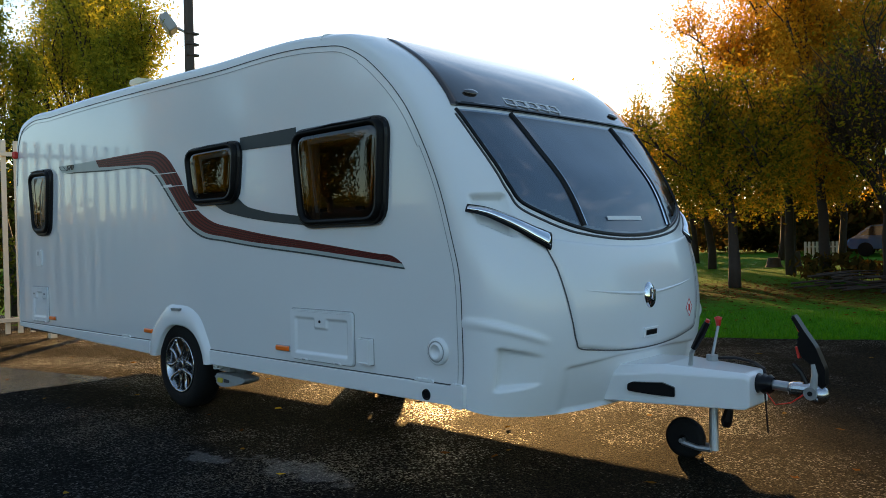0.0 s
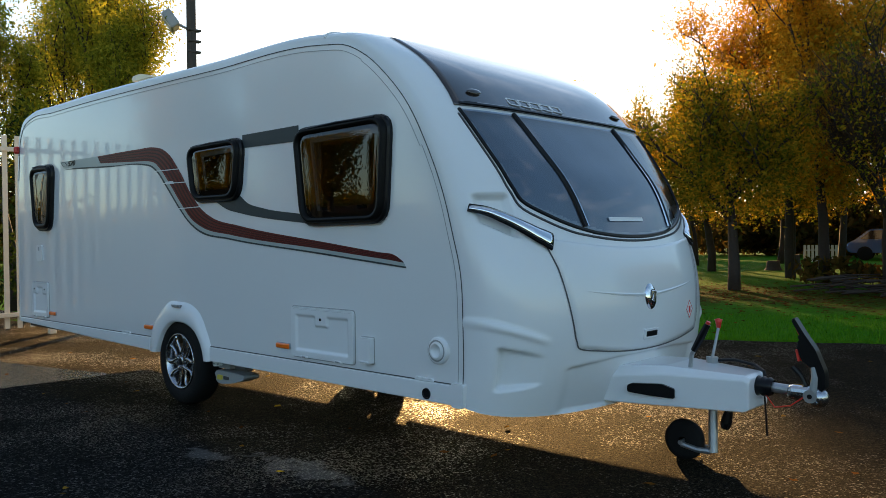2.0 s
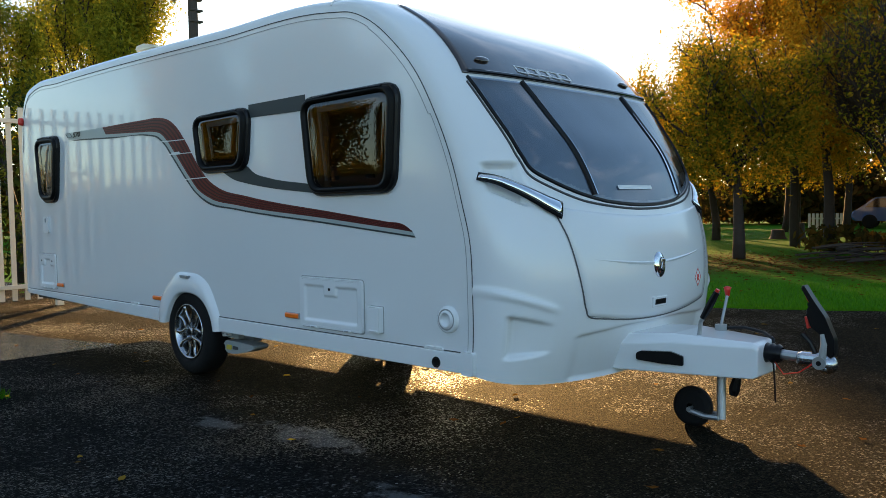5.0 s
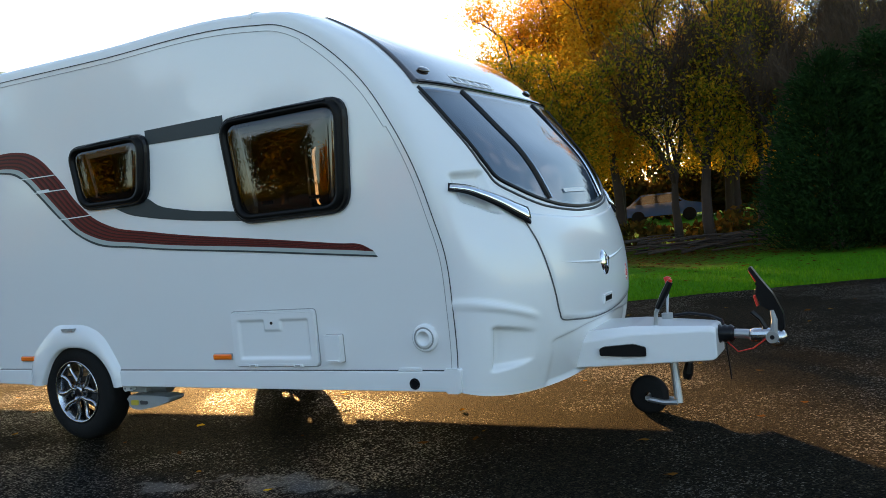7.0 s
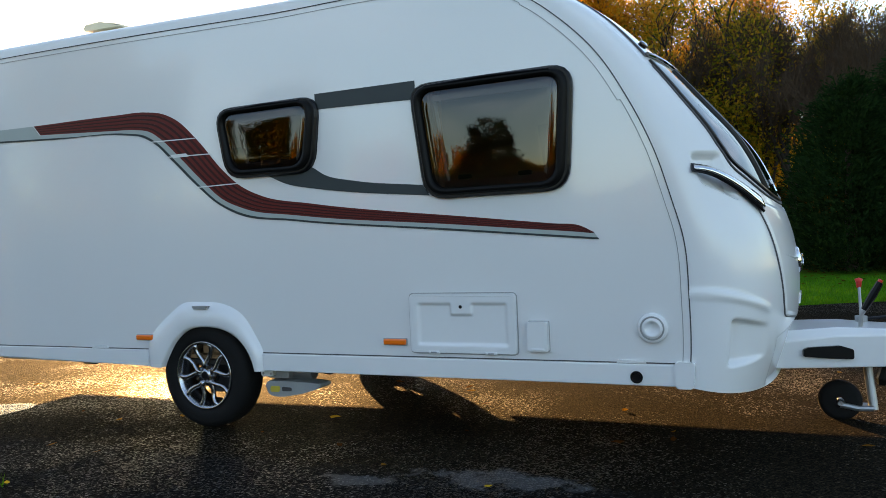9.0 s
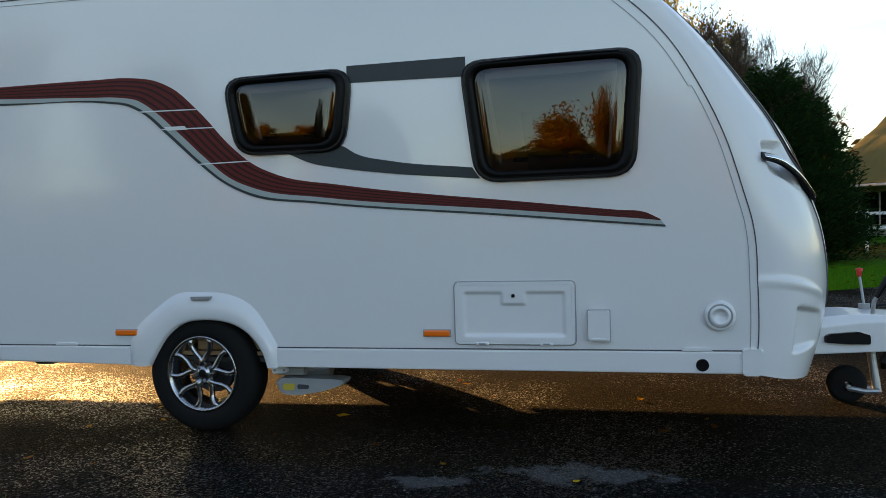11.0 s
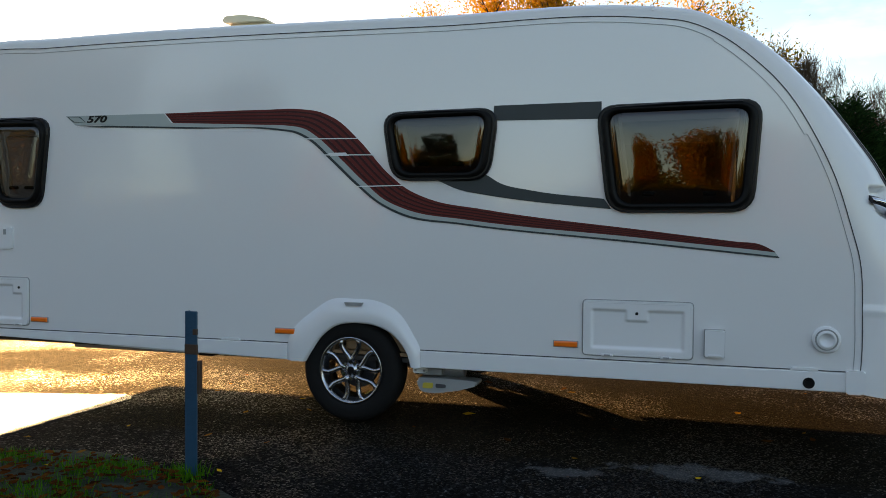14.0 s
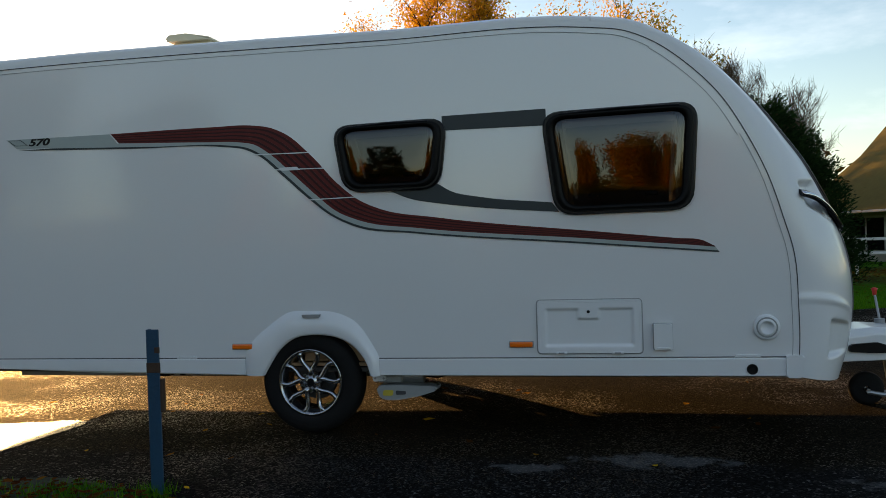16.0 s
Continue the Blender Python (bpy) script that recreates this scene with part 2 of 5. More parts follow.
def spline(pts, u):
    u = min(max(u, 0.0), len(pts)-1.0); i = min(int(u), len(pts)-2); f = u-i
    p = [np.array(pts[min(max(k, 0), len(pts)-1)], float) for k in (i-1, i, i+1, i+2)]
    # chord-weighted tangents keep long spans straight
    d = np.linalg.norm(p[2]-p[1])
    d0, d2 = max(np.linalg.norm(p[1]-p[0]), 1e-6), max(np.linalg.norm(p[3]-p[2]), 1e-6)
    m1 = ((p[1]-p[0])/d0*d+(p[2]-p[1])/d*d0)/(d0+d) if i > 0 else (p[2]-p[1])/d
    m2 = ((p[2]-p[1])/d*d2+(p[3]-p[2])/d2*d)/(d2+d) if i < len(pts)-2 else (p[2]-p[1])/d
    h = lambda s: (2*s**3-3*s**2+1, s**3-2*s**2+s, -2*s**3+3*s**2, s**3-s**2)
    a, b, c, e = h(f)
    return a*p[1]+b*d*m1+c*p[2]+e*d*m2
def hull(u, y):
    E, C = spline(EDGE, u), spline(NOSE, u)
    i = min(int(u), len(SHAPE)-2); n = SHAPE[i]+(SHAPE[i+1]-SHAPE[i])*(u-i)
    v = min(abs(y-HALF)/HALF, 1.0)
    k = 1-(1-v**n)**(1/n)
    x, z = C+(E-C)*k
    return np.array((x, y, z))


def hull_normal(u, y):
    e = 0.02
    y = min(max(y, 0.012), 2 * HALF - 0.012)
    a = Vector(hull(min(u + e, 19), y)) - Vector(hull(max(u - e, 0), y))
    b = Vector(hull(u, y + 0.01)) - Vector(hull(u, y - 0.01))
    return b.cross(a).normalized()


def smooth_box(v, a, b, soft):
    f = lambda t: max(0.0, min(1.0, t)) ** 2 * (3 - 2 * max(0.0, min(1.0, t)))
    return f((v - a) / soft) * f((b - v) / soft)


def dent(u, y):
    """How far the moulded recesses go into the nose."""
    y = min(y, 2 * HALF - y)
    d = 0.045 * smooth_box(u, 3.85 + 2.4 * max(0.2 - y, 0), 4.84, 0.09) * smooth_box(y, 0.035, 0.20, 0.022)
    d += 0.06 * smooth_box(u, 0.6 + 0.9 * max(y - 0.05, 0), 1.64 - 1.0 * max(y - 0.05, 0), 0.08) * smooth_box(y, 0.045, 0.34, 0.02) * max(0.0, 1 - (y - 0.05) / 0.21)
    d -= 0.012 * smooth_box(u, 1.60 + 1.6 * (0.26 - y), 1.82 + 1.6 * (0.26 - y), 0.09) * smooth_box(y, -0.05, 0.30, 0.1)
    d += 0.02 * smooth_box(u, 0.0, 1.05 + 0.25 * min(y, 0.8), 0.08) * smooth_box(y, 0.36, 3, 0.1)
    return d


def on_hull(u, y, off=0.0):
    return Vector(hull(u, y)) + hull_normal(u, y) * (off - dent(u, y))


SCREEN_EDGE = [(0.19, 4.95), (0.26, 4.65), (0.36, 4.42), (0.55, 4.14), (0.76, 3.97), (0.93, 3.9), (HALF, 3.87)]


def screen_bottom(y):
    y = min(y, 2 * HALF - y)
    return float(np.interp(y, [p[0] for p in SCREEN_EDGE], [p[1] for p in SCREEN_EDGE]))


def screen_side(u):
    return float(np.interp(u, [4.6, 5.4, 6.0, 6.8], [0.235, 0.215, 0.195, 0.17]))


def patch(bottom, top, left, right, nu, nv, off, thick=0.004, bm=None):
    """A panel that follows the hull. bottom, top: u for y; left, right: y for the share of the way up."""
    bm = bm or bmesh.new()
    grid = []
    for i in range(nu + 1):
        t, row = i / nu, []
        for j in range(nv + 1):
            y = left(t) + (right(t) - left(t)) * j / nv
            u = bottom(y) + (top(y) - bottom(y)) * t
            row.append(bm.verts.new(on_hull(u, y, off)))
        grid.append(row)
    for q, w in zip(grid, grid[1:]):
        for j in range(nv):
            bm.faces.new((q[j], q[j + 1], w[j + 1], w[j]))
    if thick:
        rim = list(bm.faces)
        made = bmesh.ops.extrude_face_region(bm, geom=rim)["geom"]
        bmesh.ops.translate(bm, vec=(-thick, 0, -thick * 0.3), verts=[v for v in made if isinstance(v, bmesh.types.BMVert)])
    bmesh.ops.recalc_face_normals(bm, faces=bm.faces)
    return bm


def hull_line(points, r, off=0.0, steps=6, sides=6):
    return pipe([on_hull(u, y, off) for u, y in curve(points, steps)], r, sides)


# ---- the caravan ----
caravan = thing("caravan", "white touring caravan with red and grey side stripes on wet tarmac", "caravan")
US = sorted(set([i * 0.04 for i in range(125)] + [5.0 + i * 0.07 for i in range(69)] + [9.8 + i * 0.15 for i in range(15)] + [12 + i * 0.25 for i in range(29)]))
US = [u for u in US if u <= 19] + ([19.0] if US[-1] < 19 else [])
YS = [HALF - HALF * math.cos(math.pi * k / 130) for k in range(131)]
bm = bmesh.new()
grid = [[bm.verts.new(on_hull(u, y)) for y in YS] for u in US]
for i in range(len(US) - 1):
    um = (US[i] + US[i + 1]) / 2
    for j in range(len(YS) - 1):
        ym = (YS[j] + YS[j + 1]) / 2
        near = min(ym, 2 * HALF - ym)
        if um < 6.72 and um > screen_bottom(ym) + 0.1 and near > screen_side(um) + 0.02:
            continue
        bm.faces.new((grid[i][j], grid[i][j + 1], grid[i + 1][j + 1], grid[i + 1][j]))
bmesh.ops.recalc_face_normals(bm, faces=bm.faces)
part("body_shell", bm, GELCOAT, caravan, "white gelcoat nose, roof and rear", True)

WINDOWS = {"rear": [(-2.80, 1.96), (-2.272, 1.955), (-2.345, 1.328), (-2.715, 1.328)],
           "small": [(0.165, 1.908), (0.895, 1.918), (0.842, 1.495), (0.232, 1.495)],
           "big": [(1.447, 1.908), (2.335, 1.92), (2.292, 1.312), (1.517, 1.306)]}
FAR_WINDOWS = {"door": [(0.38, 2.03), (0.62, 2.03), (0.62, 1.36), (0.38, 1.36)], "bed": [(-1.95, 1.93), (-1.15, 1.93), (-1.2, 1.5), (-1.9, 1.5)], "big": WINDOWS["big"]}
ARCH = [(0.37, 0.37), (0.345, 0.45), (0.285, 0.535), (0.19, 0.598), (0.03, 0.625), (-0.13, 0.6), (-0.225, 0.53), (-0.29, 0.44), (-0.335, 0.37)]


def inset(corners, d):
    c = sum((Vector(p) for p in corners), Vector((0, 0))) / len(corners)
    return [c + (Vector(p) - c) * (1 - d / (Vector(p) - c).length) for p in corners]


def side_wall(y, name):
    bm = bmesh.new()
    outline = [tuple(spline(EDGE, u)) for u in US[::1]]
    outline += [(-1.5, 0.385)] + curve(ARCH[::-1], 4) + [(1.5, 0.375)]
    for loop in [outline] + [[tuple(p) for p in rounded(inset(w, 0.045), 0.07)] for w in (WINDOWS if y < 1 else FAR_WINDOWS).values()]:
        vs = [bm.verts.new((p[0], y, p[1])) for p in loop]
        for a, b in zip(vs, vs[1:] + vs[:1]):
            bm.edges.new((a, b))
    bmesh.ops.triangle_fill(bm, use_beauty=True, edges=list(bm.edges), normal=(0, -1, 0))
    made = bmesh.ops.extrude_face_region(bm, geom=list(bm.faces))["geom"]
    bmesh.ops.translate(bm, vec=(0, 0.03 if y < 1 else -0.03, 0), verts=[v for v in made if isinstance(v, bmesh.types.BMVert)])
    bmesh.ops.recalc_face_normals(bm, faces=bm.faces)
    return part(name, bm, PANEL, caravan, "white side panel, slightly wavy and glossy")


side_wall(0.0, "side_wall")
side_wall(2 * HALF, "side_wall")


def window(corners, y=-0.0, out=-1, label=""):
    frame_ob = part("side_window", ring(rounded(corners, 0.12), rounded(inset(corners, 0.08), 0.09), y + out * 0.032, y), BLACK, caravan, label)
    bm = bmesh.new()
    edge = rounded(inset(corners, 0.073), 0.085, 6)
    c = sum(edge, Vector((0, 0))) / len(edge)
    rows = []
    for s, b in ((1.0, 0.0), (0.985, 0.010), (0.95, 0.0155), (0.86, 0.0185), (0.6, 0.0205), (0.3, 0.021)):
        rows.append([bm.verts.new((c[0] + (p[0] - c[0]) * s, y + out * (0.026 + b), c[1] + (p[1] - c[1]) * s)) for p in edge])
    n = len(edge)
    for q, w in zip(rows, rows[1:]):
        for i in range(n):
            bm.faces.new((q[i], q[(i + 1) % n], w[(i + 1) % n], w[i]))
    bm.faces.new(rows[-1])
    bmesh.ops.recalc_face_normals(bm, faces=bm.faces)
    pane = part("pane", bm, SIDEGLASS, frame_ob, "smoked acrylic pane", True)
    pane.visible_shadow = False
    lip = bmesh.new()
    loops = [rounded(inset(corners, d), r, 6) for d, r in ((0.022, 0.11), (0.032, 0.105), (0.046, 0.10), (0.07, 0.09), (0.08, 0.085))]
    rows = [[lip.verts.new((p[0], y + out * h, p[1])) for p in loop] for loop, h in zip(loops, (0.024, 0.046, 0.056, 0.054, 0.036))]
    for q, w in zip(rows, rows[1:]):
        for i in range(len(q)):
            lip.faces.new((q[i], q[(i + 1) % len(q)], w[(i + 1) % len(q)], w[i]))
    bmesh.ops.recalc_face_normals(lip, faces=lip.faces)
    part("pane_border", lip, FRAMEGLOSS, frame_ob, "", True)
    a, b = Vector(corners[0]), Vector(corners[1])
    part("hinge_rail", pipe([(a[0] + 0.11, y + out * 0.05, a[1] - 0.022), ((a[0] + b[0]) / 2, y + out * 0.051, (a[1] + b[1]) / 2 - 0.013), (b[0] - 0.11, y + out * 0.05, b[1] - 0.022)], 0.007), BLACK, frame_ob)
    return frame_ob


for k, w in WINDOWS.items():
    window(w, label={"rear": "narrow tapered black-framed rear window", "small": "small black-framed smoked window", "big": "large black-framed smoked window"}[k])

for w in FAR_WINDOWS.values():
    window(w, 2 * HALF, 1)

CASSETTE = shader("pale_blind_cassette", (0.62, 0.62, 0.60), 0.5, vary=0.08, scale=6)
FROST = shader("frosted_inner_blind", (0.80, 0.82, 0.88), 0.7, vary=0.2, scale=4)
# pale cassette and rails also stand in for bright reflections along the pane's edge
for k, w in WINDOWS.items():
    (tlx, tlz), (trx, trz), (brx, brz), (blx, blz) = [tuple(p) for p in inset(w, 0.15)]
    part("blind_cassette", slab([(tlx, tlz + 0.02), (trx, trz + 0.02), (trx, trz - 0.012), (tlx, tlz - 0.012)], 0.012, 0.028), CASSETTE, caravan)
    part("blind_rail", slab([(tlx, tlz), (tlx + 0.014, tlz), (blx + 0.014, blz), (blx, blz)], 0.014, 0.028), CASSETTE, caravan)
    part("blind_rail", slab([(trx - 0.014, trz), (trx, trz), (brx, brz), (brx - 0.014, brz)], 0.014, 0.028), CASSETTE, caravan)
    for f in (0.2, 0.8):
        x = blx + (brx - blx) * f
        part("window_catch", box((0.07, 0.02, 0.022), (x, 0.0, blz + 0.012), 0.006), BLACK, caravan)
    if k == "rear":
        part("window_blind", slab([tuple(p) for p in inset(w, 0.03)], 0.034, 0.04), FROST, caravan, "drawn pale grey blind")

# seams along the panel's edge, on the near side
for side in (0.0, 2 * HALF):
    o = -0.002 if side == 0 else 0.002
    us = [0.35 + (17.2 - 0.35) * k / 150 for k in range(151)]
    part("edge_seam", pipe([(*[spline(EDGE, u)[0]], side + o, spline(EDGE, u)[1]) for u in us], 0.0027, 5), SEAM, caravan)
    part("inner_seam", pipe([(spline(EDGE, u)[0] - (0.035 if u < 9 else 0.02), side + o * 0.6, spline(EDGE, u)[1] - (0.0 if u < 6 else 0.03)) for u in us if u < 15], 0.0018, 5), GREYPAINT, caravan)

# decals on the near side panel
TOP = [(-1.36, 1.952), (-0.62, 1.953), (-0.38, 1.949), (-0.24, 1.925), (-0.14, 1.88), (0.02, 1.742), (0.20, 1.548), (0.32, 1.452), (0.47, 1.385), (0.8, 1.325), (1.77, 1.205), (2.2, 1.154), (2.33, 1.139), (2.398, 1.105)]
MID = [(-1.30, 1.888), (-0.65, 1.858), (-0.47, 1.848), (-0.35, 1.825), (-0.26, 1.77), (-0.12, 1.648), (0.06, 1.482), (0.18, 1.385), (0.34, 1.318), (0.7, 1.263), (1.7, 1.168), (2.12, 1.127), (2.28, 1.112), (2.403, 1.098)]
LOW = [(-2.06, 1.882), (-1.2, 1.848), (-0.55, 1.822), (-0.42, 1.80), (-0.32, 1.752), (-0.18, 1.632), (0.01, 1.462), (0.13, 1.368), (0.30, 1.285), (0.66, 1.234), (1.66, 1.14), (2.08, 1.1), (2.25, 1.084), (2.425, 1.068)]
top, mid, low = (curve(p, 8) for p in (TOP, MID, LOW))
mix = lambda a, b, f: [((1 - f) * p[0] + f * q[0], (1 - f) * p[1] + f * q[1]) for p, q in zip(a, b)]
part("red_stripe", strip(top, mid, -0.004), RED, caravan, "dark red vinyl stripe with fine maroon lines")
for k in range(4):
    f = 0.14 + 0.22 * k
    part("pin_line", strip(mix(top, mid, f), mix(top, mid, f + 0.09), -0.0055), DEEPRED, caravan)
half = mix(mid, low, 0.68)
part("sage_stripe", strip(mid, half, -0.004), SAGE, caravan, "pale sage vinyl stripe")
part("grey_stripe", strip(half, low, -0.0045), DARKGREY, caravan, "thin dark grey vinyl stripe")
part("sage_flash", strip([(-2.15, 1.957), (-1.37, 1.952)], [(-2.07, 1.893), (-1.302, 1.872)], -0.0035), SAGE, caravan)
flash = [(-2.135, 1.952), (-2.035, 1.951), (-1.985, 1.912), (-2.085, 1.913)]
part("flash_outline", ring([Vector(p) for p in flash], inset(flash, 0.007), -0.007, -0.003), DARKGREY, caravan)
for a, b in (((-0.35, 1.762), (0.005, 1.757)), ((-0.225, 1.660), (0.115, 1.655)), ((0.005, 1.463), (0.315, 1.468))):
    part("white_bar", strip([(a[0], a[1] + 0.003), (b[0], b[1] + 0.003)], [(a[0], a[1] - 0.003), (b[0], b[1] - 0.003)], -0.0075), WHITEMARK, caravan)
part("dark_band", strip([(0.86, 1.928), (1.48, 1.932)], [(0.86, 1.842), (1.48, 1.835)], -0.004), DARKGREY, caravan, "dark grey band between the windows")
part("dark_band", strip(curve([(0.52, 1.503), (0.82, 1.525), (0.90, 1.478), (1.08, 1.435), (1.5, 1.385)], 6), curve([(0.52, 1.497), (0.64, 1.445), (0.82, 1.408), (1.05, 1.375), (1.54, 1.328)], 6), -0.004), DARKGREY, caravan)


def lettering(name, text, size, m, material, parent, squeeze=1.0, lean=0.0, bold=0.0):
    """Raised letters, turned into a mesh."""
    cu = bpy.data.curves.new(name, "FONT")
    cu.body, cu.size, cu.extrude, cu.shear, cu.offset, cu.align_x, cu.align_y = text, size, 0.0015, lean, bold, "CENTER", "CENTER"
    tmp = new(name, cu)
    me = bpy.data.meshes.new_from_object(tmp.evaluated_get(bpy.context.evaluated_depsgraph_get()))
    bpy.data.objects.remove(tmp)
    me.transform(m @ Matrix.Diagonal((squeeze, 1, 1, 1)))
    me.materials.clear()
    me.materials.append(material)
    ob = new(name, me)
    ob.parent = parent
    return ob


SIDE = lambda x, z, y=-0.006: pose(x, y, z, 90, 0, 0)
lettering("model_number", "570", 0.062, SIDE(-1.90, 1.927), BLACK, caravan, 1.65, 0.25, 0.002)
part("maker_plate", strip([(-0.19, 1.672), (-0.07, 1.672)], [(-0.17, 1.652), (-0.05, 1.652)], -0.0085), WHITEMARK, caravan)

# skirt, wheel arch, sockets and hatches
for x0, x1 in ((-3.19, -0.46), (0.42, 2.77)):
    bm = slab([(x0, 0.472), (x1, 0.472 + 0.003), (x1, 0.372), (x0, 0.428 if x0 < 0 else 0.372)], -0.014, 0.01, bevel=0.006)
    part("skirt", bm, GELCOAT, caravan, "white sill panel")
    part("sill_seam", strip([(x0, 0.479), (x1, 0.482)], [(x0, 0.474), (x1, 0.477)], -0.005, 0.004), SEAM, caravan)
    part("skirt_clip", slab([((x0 + x1) / 2 + 0.9, 0.492), ((x0 + x1) / 2 + 1.02, 0.492), ((x0 + x1) / 2 + 1.03, 0.478), ((x0 + x1) / 2 + 0.89, 0.478)], -0.012, 0.0), GELCOAT, caravan)
part("corner_cap", slab(rounded([(2.755, 0.49), (2.85, 0.49), (2.84, 0.365), (2.755, 0.365)], 0.015), -0.024, 0.01, bevel=0.008), GELCOAT, caravan)
bm = bmesh.new()
OUT = [(0.432, 0.37), (0.425, 0.465), (0.37, 0.575), (0.27, 0.705), (0.14, 0.762), (-0.01, 0.772), (-0.16, 0.765), (-0.27, 0.70), (-0.46, 0.50), (-0.46, 0.37)]
INN = [ARCH[0], ARCH[1], ARCH[2], (0.24, 0.572), ARCH[3], ARCH[4], ARCH[5], ARCH[6], ARCH[7], ARCH[8]]
o, i_ = curve(OUT, 6), curve(INN, 6)
rows = [[bm.verts.new((p[0], y, p[1])) for p in c] for c, y in ((o, 0.0), (mix(o, i_, 0.10), -0.010), (mix(o, i_, 0.35), -0.034), (mix(o, i_, 0.9), -0.036), (i_, -0.03), (i_, 0.05))]
for q, w in zip(rows, rows[1:]):
    for k in range(len(q) - 1):
        bm.faces.new((q[k], q[k + 1], w[k + 1], w[k]))
bmesh.ops.recalc_face_normals(bm, faces=bm.faces)
arch = part("wheel_arch", bm, GELCOAT, caravan, "white flared wheel arch moulding", True)
part("arch_badge", slab([(-0.06, 0.752), (0.06, 0.752), (0.05, 0.732), (-0.05, 0.732)], -0.043, -0.02), GALV, arch)
part("badge_inlay", slab([(-0.045, 0.748), (0.045, 0.748), (0.038, 0.737), (-0.038, 0.737)], -0.0445, -0.03), GREYPAINT, arch)
bm = bmesh.new()
wl = [(p[0] * 1.02, p[1] + 0.004) for p in curve(ARCH, 4)]
rows = [[bm.verts.new((p[0], y, p[1])) for p in wl] for y in (0.0, 0.34)]
for k in range(len(wl) - 1):
    bm.faces.new((rows[0][k], rows[1][k], rows[1][k + 1], rows[0][k + 1]))
bm.faces.new(rows[1])
part("wheel_well", bm, UNDER, caravan)


def hatch(x0, x1, z0, z1, locks, clips):
    """A locker door: a raised frame round a pressed panel that steps back below each lock."""
    out = rounded([(x0, z1), (x1, z1), (x1, z0), (x0, z0)], 0.025)
    h = part("service_hatch", ring(out, rounded([(x0 + 0.018, z1 - 0.018), (x1 - 0.018, z1 - 0.018), (x1 - 0.018, z0 + 0.018), (x0 + 0.018, z0 + 0.018)], 0.012), -0.016, 0.0), GELCOAT, caravan, "white locker hatch with a moulded rim")
    part("hatch_gap", ring(rounded([(x0 - 0.006, z1 + 0.006), (x1 + 0.006, z1 + 0.006), (x1 + 0.006, z0 - 0.006), (x0 - 0.006, z0 - 0.006)], 0.03), out, -0.0035, 0.0), GREYPAINT, h)

    def depth(x, z):
        pressed = smooth_box(x, x0 + 0.043, x1 - 0.043, 0.018) * smooth_box(z, z0 + 0.038, z1 - 0.045, 0.018)
        for lx in locks:
            pressed *= 1 - smooth_box(x, lx - 0.066, lx + 0.066, 0.014) * smooth_box(z, z1 - 0.118, z1 + 0.1, 0.014)
        return -0.0165 + 0.013 * pressed

    nx, nz = int((x1 - x0) / 0.007), int((z1 - z0) / 0.007)
    bm = bmesh.new()
    grid = [[bm.verts.new((x, depth(x, z), z)) for x in [x0 + 0.015 + (x1 - x0 - 0.03) * i / nx for i in range(nx + 1)]] for z in [z0 + 0.015 + (z1 - z0 - 0.03) * j / nz for j in range(nz + 1)]]
    for p, q in zip(grid, grid[1:]):
        for i in range(nx):
            bm.faces.new((p[i], p[i + 1], q[i + 1], q[i]))
    part("hatch_panel", bm, GELCOAT, h, "", True)
    for lx in locks:
        part("lock", tube((lx, -0.02, z1 - 0.068), (lx, -0.01, z1 - 0.068), 0.009), BLACK, h)
    for cx in clips:
        part("hinge", box((0.065, 0.022, 0.016), (cx, -0.012, z0 + 0.004), 0.005), GELCOAT, h)
        part("hinge_pin", box((0.034, 0.006, 0.008), (cx, -0.023, z0 + 0.005), 0.002), GREYPAINT, h)


hatch(1.392, 1.99, 0.502, 0.813, [1.69], [1.53, 1.85])
hatch(-2.86, -2.468, 0.505, 0.838, [-2.79, -2.54], [-2.78, -2.55])
vc = part("vent_cover", slab(rounded([(2.052, 0.672), (2.155, 0.672), (2.155, 0.525), (2.052, 0.525)], 0.008), -0.036, 0.0, bevel=0.006), GELCOAT, caravan)
part("vent_cover_gap", slab(rounded([(2.048, 0.675), (2.158, 0.675), (2.158, 0.521), (2.048, 0.521)], 0.008), -0.004, 0.0), GREYPAINT, vc)
part("finger_lip", box((0.07, 0.008, 0.012), (2.104, -0.037, 0.535), 0.004), GELCOAT, vc)
lk = part("door_lock_cover", slab(rounded([(-2.725, 1.195), (-2.60, 1.195), (-2.60, 1.04), (-2.725, 1.04)], 0.018), -0.016, 0.0, bevel=0.006), GELCOAT, caravan)
part("lock", slab([(-2.672, 1.178), (-2.652, 1.178), (-2.652, 1.14), (-2.672, 1.14)], -0.021, -0.01), GREYPAINT, lk)
fl = part("flue_vent", lathe([(0.0, -0.016), (0.03, -0.018), (0.032, -0.03), (0.042, -0.032), (0.048, -0.02), (0.062, -0.022), (0.07, -0.016), (0.072, 0.0)], 40), GELCOAT, caravan, "round white flue outlet", True)
fl.location = (2.66, 0, 0.645)
part("flue_slot", lathe([(0.049, -0.0215), (0.053, -0.0225), (0.057, -0.0215)], 40), GREYPAINT, fl)
for x, z in ((1.295, 0.556), (-0.478, 0.552), (-2.375, 0.55)):
    am = part("side_marker", box((0.135, 0.022, 0.032), (x, -0.008, z), 0.008), AMBER, caravan, "amber side reflector")
    part("marker_base", box((0.145, 0.01, 0.040), (x, -0.002, z), 0.004), GREYPAINT, am)
